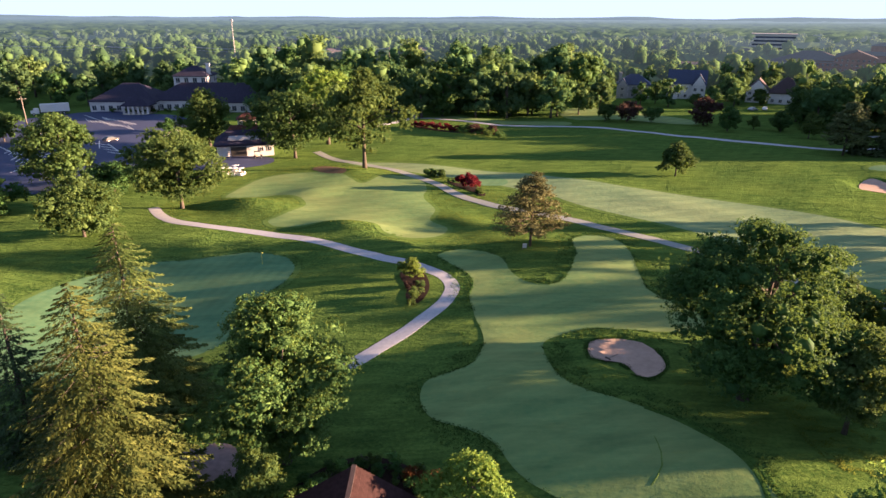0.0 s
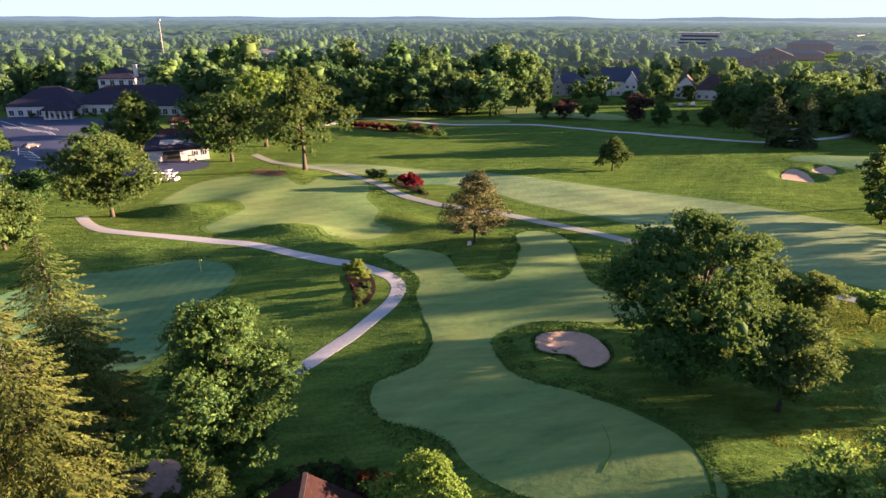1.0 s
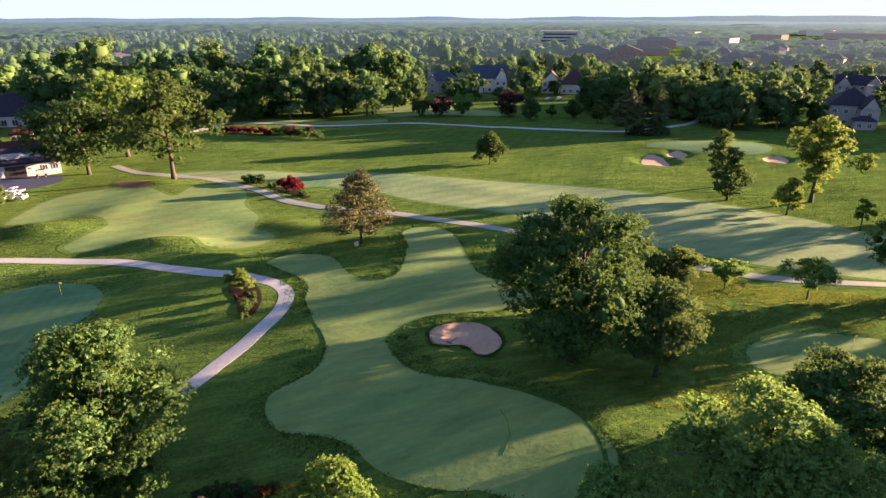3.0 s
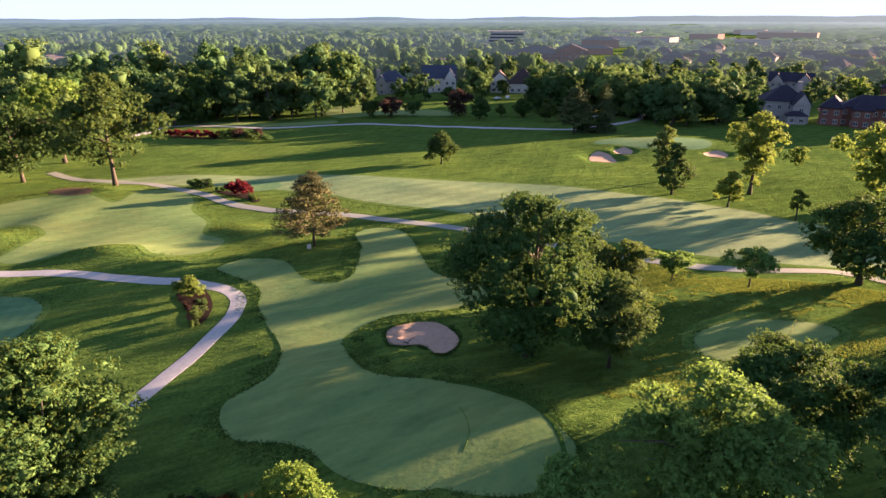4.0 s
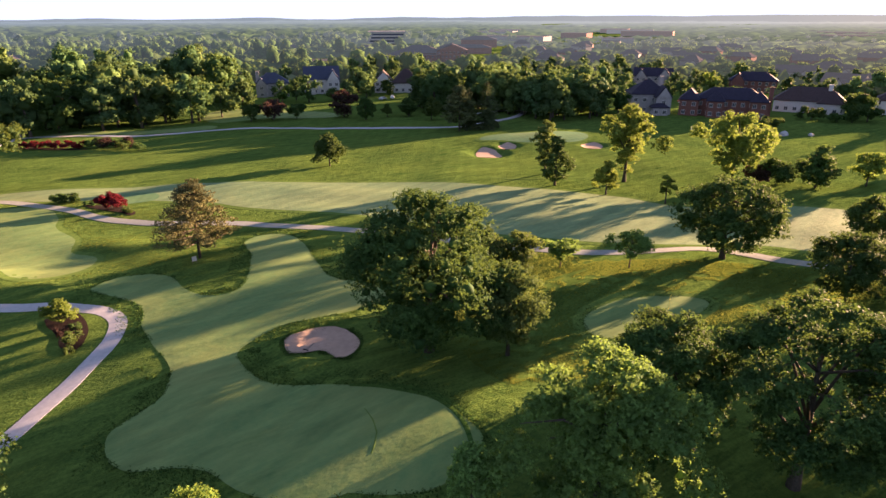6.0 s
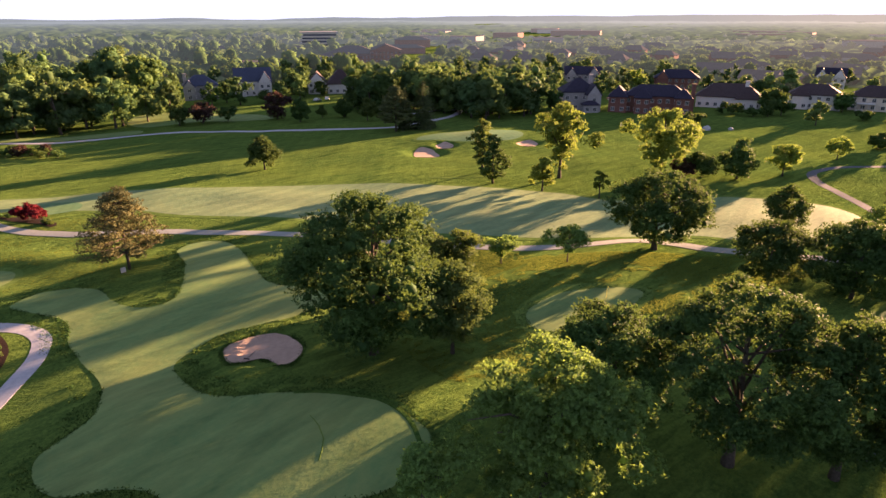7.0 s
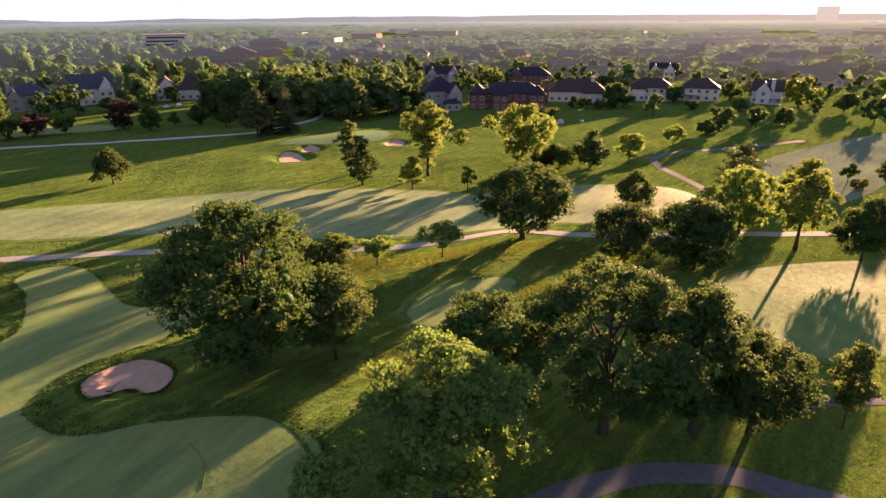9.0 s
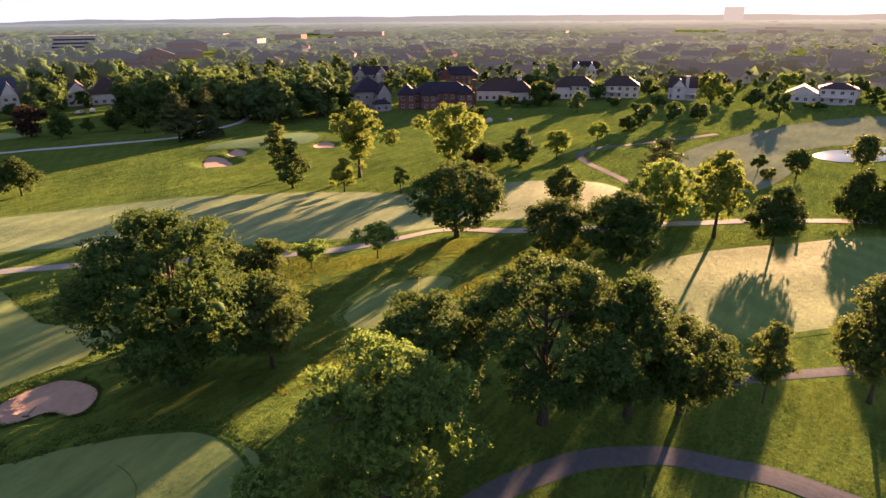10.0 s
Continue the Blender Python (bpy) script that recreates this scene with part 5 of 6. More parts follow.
house("grey gabled house behind the stone house", 279.4, 235.9, facing(277, 234), [(0, 0, 20, 11, 6.0, 4.0, "gable"), (6, -5, 7, 5, 5.6, 4.4, "cross"), (-6, -5, 6, 5, 5.6, 4.0, "cross")], M_GREYWALL, M_ROOF)
house("white house with two crossed gables", 370.5, 143.3, facing(368, 143), [(0, 0, 14, 10, 5.6, 4.6, "gable"), (-4, -5, 6, 5, 5.6, 4.6, "cross"), (4, -5, 6, 5, 5.6, 4.6, "cross")], M_WHITE, M_ROOF)
house("brick house with a dark roof among trees", 304.0, 192.5, facing(302, 191), [(0, 0, 22, 11, 5.6, 4.0, "hip"), (-7, -5, 6, 5, 5.4, 4.0, "cross")], M_BRICK, M_ROOF)
house("dark-roofed house among dense trees", 195.0, 236.0, facing(195, 236), [(0, 0, 16, 10, 6.0, 4.0, "gable")], M_CREAM, M_ROOF)

# homes farther off, in rows behind the first houses
rng_far = np.random.default_rng(5)
for i in range(84):
    az, dist = radians(rng_far.uniform(40, 100)), 335 + 26 * (i % 9) + rng_far.uniform(-10, 10) + 3.6 * i
    x, y = dist * math.sin(az), dist * math.cos(az)
    wd = rng_far.uniform(14, 22)
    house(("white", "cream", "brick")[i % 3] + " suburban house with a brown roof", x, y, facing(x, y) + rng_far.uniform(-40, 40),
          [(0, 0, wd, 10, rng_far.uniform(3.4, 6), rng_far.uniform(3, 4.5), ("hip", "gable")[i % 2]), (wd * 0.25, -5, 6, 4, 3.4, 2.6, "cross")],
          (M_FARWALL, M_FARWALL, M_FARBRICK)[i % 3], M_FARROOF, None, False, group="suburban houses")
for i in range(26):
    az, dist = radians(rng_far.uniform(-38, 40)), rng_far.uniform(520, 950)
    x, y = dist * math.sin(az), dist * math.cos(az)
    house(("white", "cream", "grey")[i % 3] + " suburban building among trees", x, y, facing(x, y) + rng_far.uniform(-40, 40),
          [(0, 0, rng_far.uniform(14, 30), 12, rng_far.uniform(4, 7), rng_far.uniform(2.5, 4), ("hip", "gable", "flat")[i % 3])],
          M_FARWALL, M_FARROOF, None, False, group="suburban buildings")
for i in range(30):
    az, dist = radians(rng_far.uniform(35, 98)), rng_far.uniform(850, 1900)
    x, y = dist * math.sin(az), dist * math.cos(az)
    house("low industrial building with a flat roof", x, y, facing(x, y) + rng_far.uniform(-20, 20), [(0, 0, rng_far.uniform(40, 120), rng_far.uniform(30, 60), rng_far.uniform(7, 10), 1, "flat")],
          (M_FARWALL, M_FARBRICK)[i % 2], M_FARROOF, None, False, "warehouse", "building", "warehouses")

school = house("brick school hall with a broad brown roof", 279.0, 478.0, facing(277, 473), [(-8, 6, 42, 30, 7, 6.0, "hip"), (20, -2, 26, 24, 9.5, 5.0, "cross"), (2, -14, 12, 6, 6, 1, "flat")], M_FARBRICK, M_FARROOF, None, True, "school", "school", win=(1.1, 1.3))
office = thing("office_building", "white and glass office building with stepped floors", "building", 396.0, 786.0, 0, facing(395, 781))
for i in range(4):
    part("window", Shape().box(2.2 * i - 7, 2, 4.2 * i, 38 + 1.5 * i, 24, 1.9), M_ROOFBLUE, office, "dark tinted band of windows")
    part("wall", Shape().box(2.2 * i - 7, 2, 4.2 * i + 1.9, 41 + 1.5 * i, 26, 2.3), M_FARWALL, office)
part("roof", Shape().box(-2, 2, 16.8, 50, 28, 0.8), M_ROOFPALE, office)
house("brick building with a dark roof", 464.0, 669.0, facing(462, 665), [(0, 0, 44, 24, 9, 4, "hip")], M_FARBRICK, M_FARROOF, None, False, "school", "school")
house("long low brick building", 370.0, 560.0, facing(370, 560), [(0, 0, 56, 18, 6, 3, "hip")], M_FARBRICK, M_FARROOF, None, False, "school", "school")
turf("car_park", [(180, 430), (262, 420), (270, 470), (240, 540), (170, 560), (160, 480)], M_FARROOF, "grey far car park before the school", "car park", lift=0.1, step=20)
turf("field", [(500, 300), (640, 330), (700, 250), (600, 200), (500, 240)], M_FAIR, "pale far playing field", "field", lift=0.1, step=20)

# clubhouse
club = house("low white clubhouse under a broad dark hipped roof", -108.0, 259.0, 2, [(-22, 0, 26, 20, 4.0, 6.2, "hip"), (10, 4, 46, 20, 4.0, 6.0, "hip"), (24, -5, 20, 12, 3.8, 4.0, "hip"), (1, 10, 14, 12, 12.6, 3.8, "hip")], M_WHITE, M_ROOF, (7.5, 8, 17.4, M_WHITE), True, "clubhouse", "clubhouse", win=(1.6, 2.0))
part("flat_roof", Shape().box(22, 12, 8.0, 26, 10, 0.4), M_ROOFPALE, club, "pale flat roof with equipment")
pav = thing("entrance_pavilion", "white columned entrance pavilion with a dark pyramid roof", "pavilion", -121.5, 244.6, at_ground(-121, 244), 2)
part("roof", Shape().hip(0, 0, 3.5, 10, 7, 3.0, 0.6, 0, 2.0), M_ROOF, pav)
part("base", Shape().box(0, 0, -0.2, 10, 7, 0.5), M_CREAM, pav)
for i in range(6):
    for y in (-3.2, 3.2):
        col = part("column", Shape().box(0, 0, 0.2, 0.7, 0.4, 3.2), M_WHITE, pav)
        col.matrix_basis = pose(-4.6 + i * 1.84, y, 0)

# cart barn
barn = thing("cart_barn", "white cart barn with rust-brown roof and dark garage door", "barn", -57.0, 172.0, at_ground(-57, 172), 17)
wall = Shape().box(0, 0, -0.3, 15, 10, 3.9)
part("wall", wall, M_WHITE, barn)
part("roof", Shape().hip(0, 0, 3.7, 15, 10, 3.2, 0.7, 0, 9.0, 0.5), M_ROOF, barn, "dark lower roof")
part("roof", Shape().hip(0, 1.2, 5.7, 9.5, 5.0, 2.2, 0.3, 0, 7.0, 1.2), M_ROOFRED, barn, "rust-brown upper roof")
part("skylight", Shape().add([(-4.5, -4.2, 4.55), (3.8, -4.2, 4.55), (3.4, -2.7, 5.45), (-4.1, -2.7, 5.45), (-4.5, -4.2, 4.65), (3.8, -4.2, 4.65), (3.4, -2.7, 5.55), (-4.1, -2.7, 5.55)],
                             [(0, 1, 5, 4), (1, 2, 6, 5), (2, 3, 7, 6), (3, 0, 4, 7), (4, 5, 6, 7)]), M_ROOFPALE, barn, "grey strip of roof lights")
part("garage_door", Shape().box(-1.8, -5.03, 0, 4.2, 0.12, 2.9), M_DARK, barn, "dark closed garage door")
tower = part("cupola", Shape().box(1.0, 4.5, 0, 5, 4, 9.2), M_CREAM, barn)
part("roof", Shape().hip(1.0, 4.5, 9.3, 5, 4, 1.6, 0.4), M_ROOFRED, tower, "rust-brown cap")
for x in (4.2, 6.4):
    window(barn, x, -5.04, 2.0, 0, 1.0, 1.2)

# shelter close below the camera
shelter = thing("shelter", "shelter under a rust shingled gable roof, coloured dark for shade", "shelter", -6.8, 30.2, at_ground(-6.8, 30.2), 0)
part("wall", Shape().box(0, 0, -0.2, 7.6, 12.6, 3.1), M_CREAM, shelter)
slopes = part("roof", Shape().add([(-4.6, -6.9, 2.85), (-4.6, 6.9, 2.85), (0, 6.9, 5.9), (0, -6.9, 5.9), (4.6, -6.9, 2.85), (4.6, 6.9, 2.85)], [(0, 1, 2, 3), (3, 2, 5, 4), (0, 4, 5, 1)]), M_ROOFBROWN, shelter)
courses = 16
for side in (-1, 1):
    for i in range(courses):
        a, b = i / courses, (i + 1.12) / courses
        x0, x1 = side * 4.7 * (1 - a), side * 4.7 * max(0.0, 1 - b)
        z0, z1 = 3.0 + 3.05 * a, 3.0 + 3.05 * min(1.0, b)
        up = 0.05
        row = Shape().add([(x0, -7, z0 + up), (x0, 7, z0 + up), (x1, 7, z1), (x1, -7, z1), (x0, -7, z0 - 0.12), (x0, 7, z0 - 0.12)],
                   [(0, 1, 2, 3) if side < 0 else (3, 2, 1, 0), (0, 4, 5, 1) if side < 0 else (1, 5, 4, 0)])
        part("shingle", row, M_ROOFSHADED, slopes)
part("ridge_cap", Shape().box(0, 0, 6.0, 0.35, 14.0, 0.1), M_ROOFBROWN, shelter)
part("gable", Shape().add([(-4.5, 6.9, 2.9), (4.5, 6.9, 2.9), (0, 6.9, 5.9), (-4.5, 6.7, 2.9), (4.5, 6.7, 2.9), (0, 6.7, 5.9)], [(0, 1, 2), (5, 4, 3), (0, 3, 4, 1), (1, 4, 5, 2), (2, 5, 3, 0)]), M_ROOFBROWN, shelter)
part("vent_pipe", Shape().tube((-2.4, 3.4, 4.2), (-2.4, 3.4, 5.1), 0.09, 0.09, 10).tube((-2.4, 3.4, 5.05), (-2.4, 3.4, 5.25), 0.17, 0.12, 10), M_WHITE, shelter, "white roof vent")

# ---- vehicles ----


def wheel(parent, x, y, r, w, rim=M_METAL):
    tyre = part("wheel", Shape().tube((x, y - w / 2, r), (x, y + w / 2, r), r, r, 16), M_RUBBER, parent, "", True)
    part("rim", Shape().tube((x, y - w / 2 - 0.01, r), (x, y + w / 2 + 0.01, r), r * 0.55, r * 0.55, 12), rim, tyre)


def golf_cart(label, x, y, turn, body=M_CARWHITE, group="golf carts by the barn"):
    t = thing("golf_cart", label, "golf cart", x, y, at_ground(x, y) + 0.17, turn, group)
    part("chassis", Shape().box(0, 0, 0.22, 2.3, 1.1, 0.2).box(-0.85, 0, 0.42, 0.6, 1.05, 0.35), body, t)
    part("cowl", Shape().box(0.9, 0, 0.42, 0.5, 1.05, 0.42, 0, 0.75), body, t)
    part("seat", Shape().box(-0.3, 0, 0.5, 0.55, 1.0, 0.28).box(-0.58, 0, 0.75, 0.12, 1.0, 0.42), M_SEAT, t, "beige bench seat")
    part("roof", Shape().box(-0.15, 0, 1.82, 1.75, 1.12, 0.05).box(-0.15, 0, 1.87, 1.6, 1.0, 0.04), body, t)
    for px, py in ((0.62, 0.5), (0.62, -0.5), (-0.85, 0.5), (-0.85, -0.5)):
        part("post", Shape().tube((px, py, 0.6), (px * 0.95, py, 1.84), 0.025, 0.025, 6), M_RUBBER, t)
    for px, py in ((0.8, 0.46), (0.8, -0.46), (-0.75, 0.46), (-0.75, -0.46)):
        wheel(t, px, py, 0.23, 0.2)
    part("steering_wheel", Shape().tube((0.42, 0.25, 0.95), (0.46, 0.25, 0.93), 0.17, 0.17, 12).tube((0.45, 0.25, 0.93), (0.75, 0.25, 0.6), 0.02, 0.02, 6), M_RUBBER, t)
    return t


for i in range(5):
    golf_cart("white golf cart with a roof parked in a row", -56.0 + 1.55 * i, 144.6 + 0.1 * i, 78)
golf_cart("white golf cart parked behind the row", -52.0, 147.8, 70)
golf_cart("dark golf cart before the cart barn", -51.6, 165.0, 15, M_CARBLACK)


def car(label, x, y, turn, body, group="parked cars"):
    t = thing("car", label, "car", x, y, at_ground(x, y) + 0.13, turn, group)
    prof = [(-2.2, 0.35), (2.2, 0.35), (2.25, 0.7), (1.1, 0.9), (0.45, 1.42), (-1.2, 1.45), (-2.0, 0.98), (-2.25, 0.75)]
    s = Shape()
    k = len(prof)
    s.add([(px, py * (0.9 if pz < 1.2 else 0.68), pz) for py in (-1, 1) for px, pz in prof], [tuple(range(k)), tuple(range(2 * k - 1, k - 1, -1))] + [(i, k + i, k + (i + 1) % k, (i + 1) % k) for i in range(k)])
    part("body", s, body, t)
    part("window", Shape().add([(1.0, -0.6, 0.97), (1.0, 0.6, 0.97), (0.5, 0.55, 1.4), (0.5, -0.55, 1.4), (1.05, -0.6, 1.0), (1.05, 0.6, 1.0), (0.55, 0.55, 1.43), (0.55, -0.55, 1.43)], [(4, 5, 6, 7), (0, 1, 5, 4), (2, 3, 7, 6), (1, 2, 6, 5), (3, 0, 4, 7)]), M_GLASS, t, "dark windscreen")
    for sgn in (-1, 1):
        part("window", Shape().box(-0.3, sgn * 0.8, 1.0, 1.6, 0.12, 0.34), M_GLASS, t, "dark side window")
        for px in (-1.4, 1.4):
            wheel(t, px, sgn * 0.82, 0.33, 0.22)
    return t


car("black car parked in the stalls", -103.5, 187.5, 65, M_CARBLACK)
for i, (x, y, b) in enumerate(((-88.0, 222.0, M_CARGREY), (128.0, 262.0, M_CARGREY), (134.0, 264.0, M_CARWHITE), (233.0, 178.0, M_CARWHITE), (237.0, 182.0, M_CARRED), (-80, 268, M_CARWHITE))):
    car("car parked beside a building", x, y, 30 * i, b)

truck = thing("box_truck", "white box lorry standing at the car park's edge", "lorry", -153.5, 239.5, at_ground(-153, 239) + 0.12, 30)
part("cargo_box", Shape().box(1.6, 0, 1.2, 9.6, 2.5, 2.9), M_CARWHITE, truck)
cab = part("cab", Shape().box(-4.7, 0, 0.7, 1.9, 2.3, 1.9, 0, 0.93).box(-6.0, 0, 0.7, 1.1, 2.1, 1.1), M_CARWHITE, truck)
part("windscreen", Shape().box(-5.62, 0, 1.75, 0.1, 1.9, 0.65), M_GLASS, cab)
part("chassis", Shape().box(0, 0, 0.7, 12, 1.0, 0.45), M_RUBBER, truck)
for px in (-5.6, 3.2, 4.4):
    for py in (-1.05, 1.05):
        wheel(truck, px, py, 0.5, 0.35)

# ---- poles, flags and small things ----


def utility_pole(x, y, h, turn, label="weathered timber utility pole with a crossarm"):
    t = thing("utility_pole", label, "utility pole", x, y, at_ground(x, y), turn, "utility poles")
    part("pole", Shape().tube((0, 0, -0.5), (0, 0, h), 0.2, 0.13, 8), M_WOODPOLE, t, "", True)
    part("crossarm", Shape().box(0, 0, h - 1.0, 2.6, 0.14, 0.16), M_WOODPOLE, t)
    for dx in (-1.2, -0.5, 0.5, 1.2):
        part("insulator", Shape().tube((dx, 0, h - 0.84), (dx, 0, h - 0.6), 0.07, 0.05, 6), M_CREAM, t)
    return t


def wire(a, b, sag, r):
    s = Shape()
    pts = [Vector(a).lerp(Vector(b), i / 10) - Vector((0, 0, sag * 4 * (i / 10) * (1 - i / 10))) for i in range(11)]
    s.rail(pts, [r] * 11, 4)
    return s


utility_pole(-141.3, 206.5, 11.0, 20)
utility_pole(-172.0, 215.0, 13.0, 20)
POLES = [(-420, 470, 16), (-330, 465, 16), (-253, 458, 16), (-185, 452, 16), (-120, 446, 16), (-40, 440, 16)]
for x, y, ph in POLES:
    utility_pole(x, y, ph, 0, "tall timber pole carrying power lines")
for (x0, y0, h0), (x1, y1, h1) in zip(POLES, POLES[1:]):
    for dx, dz in ((-1.2, -0.6), (0, -0.6), (1.2, -0.6), (0, -2.6)):
        w = tagged(part("power_line", wire((x0, y0 + dx, h0 + dz), (x1, y1 + dx, h1 + dz), 1.6, 0.05), M_METAL), "thin sagging power line", "power line", "power lines")
mast = thing("mast", "tall slim pale steel mast above the trees", "mast", -139.6, 420.3, 0)
part("pole", Shape().tube((0, 0, -0.5), (0, 0, 33), 0.34, 0.24, 10), M_GREYWALL, mast)
part("antenna", Shape().box(0, 0, 32.4, 1.6, 1.6, 1.2), M_METAL, mast)


def flagstick(label, x, y, h=2.1):
    t = thing("flagstick", label, "flag", x, y, at_ground(x, y) + 0.06)
    part("pole", Shape().tube((0, 0, 0), (0, 0, h), 0.03, 0.025, 8), M_FLAG, t)
    s = Shape()
    n = 6
    for i in range(n + 1):
        x0 = 0.34 * i / n
        for y0, z0 in ((-0.012, h - 0.27), (0.012, h - 0.27), (0.012, h - 0.02), (-0.012, h - 0.02)):
            s.v.append((x0, y0 + 0.04 * math.sin(i * 1.1), z0))
    for i in range(n):
        k = 4 * i
        s.f += [(k + a, k + (a + 1) % 4, k + 4 + (a + 1) % 4, k + 4 + a) for a in range(4)]
    part("cloth", s, M_FLAG, t, "yellow pennant")
    return t


flagstick("yellow flag on the practice green", -29.6, 91.1)
flagstick("pale flag on the oval green", 62.7, 46.4)
sign = thing("tee_marker", "small white board under the brown pine", "sign", 13.0, 95.4, at_ground(13.0, 95.4), 10)
part("board", Shape().box(0, 0, 0.35, 0.7, 0.08, 0.75), M_WHITE, sign)
for dx in (-0.3, 0.3):
    part("post", Shape().tube((dx, 0.05, -0.1), (dx, 0.05, 1.0), 0.035, 0.035, 6), M_WOODPOLE, sign)
rake = thing("bunker_rake", "wooden rake lying in the raked sand", "rake", 18.9, 62.2, at_ground(18.9, 62.2) + 0.14, 35)
part("handle", Shape().tube((0, 0, 0.04), (1.7, 0, 0.05), 0.03, 0.03, 6), M_WOODPOLE, rake)
part("head", Shape().box(-0.02, 0, 0.0, 0.08, 0.75, 0.1), M_DARK, rake)
litter_bin = thing("litter_bin", "dark litter bin where two far paths meet", "bin", -11.6, 239.2, at_ground(-11.6, 239.2))
part("body", Shape().tube((0, 0, -0.05), (0, 0, 1.0), 0.42, 0.5, 12), M_DARK, litter_bin)
part("lid", Shape().tube((0, 0, 1.0), (0, 0, 1.3), 0.54, 0.25, 12), M_DARK, litter_bin)
marker = thing("course_post", "dark wooden post beside the far cart path", "post", 120.1, 4.7, at_ground(120.1, 4.7))
part("post", Shape().box(0, 0, -0.1, 0.16, 0.16, 1.5), M_WOODPOLE, marker)
part("box", Shape().box(0, 0, 0.85, 0.5, 0.4, 0.6), M_DARK, marker, "dark box on the post")
lamp = thing("bollard_lamp", "dark bollard lamp beside the grey path", "lamp", 42.1, 8.9, at_ground(42.1, 8.9))
part("post", Shape().tube((0, 0, -0.1), (0, 0, 1.0), 0.07, 0.07, 10), M_DARK, lamp)
part("cap", Shape().tube((0, 0, 1.0), (0, 0, 1.25), 0.13, 0.09, 10), M_DARK, lamp)


def rock(label, x, y, r, seed):
    bm = bmesh.new()
    bmesh.ops.create_icosphere(bm, subdivisions=2, radius=r)
    for v in bm.verts:
        k = 1 + 0.35 * noise.noise(v.co * (1.2 / r) + Vector((seed, 0, 0)))
        v.co = Vector((v.co.x * k, v.co.y * k * 0.8, v.co.z * k * 0.7 + r * 0.35))
    m = bpy.data.meshes.new("boulder")
    bm.to_mesh(m)
    bm.free()
    m.materials.append(M_STONE)
    ob = tagged(new("boulder", m), label, "boulder", "boulders below the houses")
    ob.location = (x, y, at_ground(x, y) - 0.1)


rock("pale grey boulder on the far lawn", 198.1, 111.8, 1.6, 1)
rock("pale boulder on the lawn below the brick house", 181.0, 133.0, 1.5, 2)
rock("small boulder on the far lawn", 205.0, 107.0, 1.0, 3)
structure("pond", draped("pond", curve([(192.6, 8.0), (200.4, 5.4), (205.4, 0.2), (215.7, -8.8), (212.5, -15.5), (195.6, -8.7), (187.3, 2.1)], True, 1.5), 0.12, 3.0), M_WATER, "still pond mirroring the bright sky", "pond")
ribbon("ditch", [(84.0, 116.0), (90.0, 111.0), (100.0, 106.0), (112.0, 100.0)], 1.2, M_COLLAR, "narrow drainage ditch below the slope", category="ditch")

# ---- woods ----
WOOD = []
for i, (hh, rr, prof, mat) in enumerate(((17, 6.4, "round", L_WOODS), (19, 6.2, "oval", L_WOODS), (15, 6.4, "round", L_OAK), (18, 6.6, "full", L_WOODLIGHT), (14, 5.4, "oval", L_WOODLIGHT), (16, 5.8, "round", L_WOODS))):
    WOOD.append(deciduous("woodland_tree", ("green", "tall green", "dark green", "light green", "yellow-green", "leafy green")[i] + " tree in the wood", 16 + 9.0 * i, 244.0 + 3 * (i % 3), hh, rr, mat, prof, 0.02, 54, 44, 0.72, 3, heart=True, lobes=0.26, group="woodland trees"))


def grove(n, seed, x0, x1, y0, y1, lo=0.8, hi=1.25, keep=lambda x, y: True, gap=5.0):
    """n trees spread over a stretch of the plan, none too near another."""
    rng = np.random.default_rng(seed)
    done, tries = [], 0
    while len(done) < n and tries < 4000:
        tries += 1
        x, y = rng.uniform(x0, x1), rng.uniform(y0, y1)
        if not keep(x, y) or any((x - a) ** 2 + (y - b) ** 2 < gap * gap for a, b in done):
            continue
        done.append((x, y))
        s = rng.uniform(lo, hi)
        copy_thing(WOOD[int(rng.integers(0, len(WOOD)))], pose(x, y, at_ground(x, y), 0, 0, rng.uniform(0, 360)) @ Matrix.Diagonal((s, s, s * rng.uniform(0.9, 1.1), 1)))


HOUSES = [(201, 171, 17), (219, 149, 20), (256, 137, 18), (279, 112, 16), (292, 95, 15), (300, 69, 14), (318, 16, 20), (89, 304, 14), (114, 302, 14), (149, 286, 16), (279, 236, 15), (370, 143, 15), (304, 192, 16), (195, 236, 13)]


def clear(x, y):
    """Away from houses and from the strip between a house and the course."""
    for hx, hy, hr in HOUSES:
        if (x - hx) ** 2 + (y - hy) ** 2 < hr * hr:
            return False
        d = math.hypot(hx, hy)
        along, across = (x * hx + y * hy) / d, abs(x * hy - y * hx) / d
        if d - 45 < along < d and across < hr * 0.75:
            return False
    return True


grove(30, 11, -75, 40, 236, 262, 1.05, 1.4, gap=7)
grove(36, 12, -90, 70, 262, 330, 1.25, 1.65, gap=8)
grove(20, 13, -215, -150, 255, 330, 0.8, 1.2, gap=9)
grove(20, 14, -150, -70, 278, 340, 0.7, 1.1, gap=9)
grove(14, 15, 60, 180, 262, 300, 0.5, 0.9, clear, gap=8)
grove(14, 16, 60, 200, 300, 370, 0.7, 1.0, clear, gap=9)
grove(38, 17, 128, 190, 202, 250, 0.9, 1.15, clear, gap=5)
grove(28, 18, 150, 192, 172, 206, 0.9, 1.15, clear, gap=4.8)
grove(24, 24, 234, 305, 90, 235, 0.4, 0.75, clear, gap=8)
grove(34, 19, 200, 330, 180, 330, 0.45, 0.85, clear, gap=8)
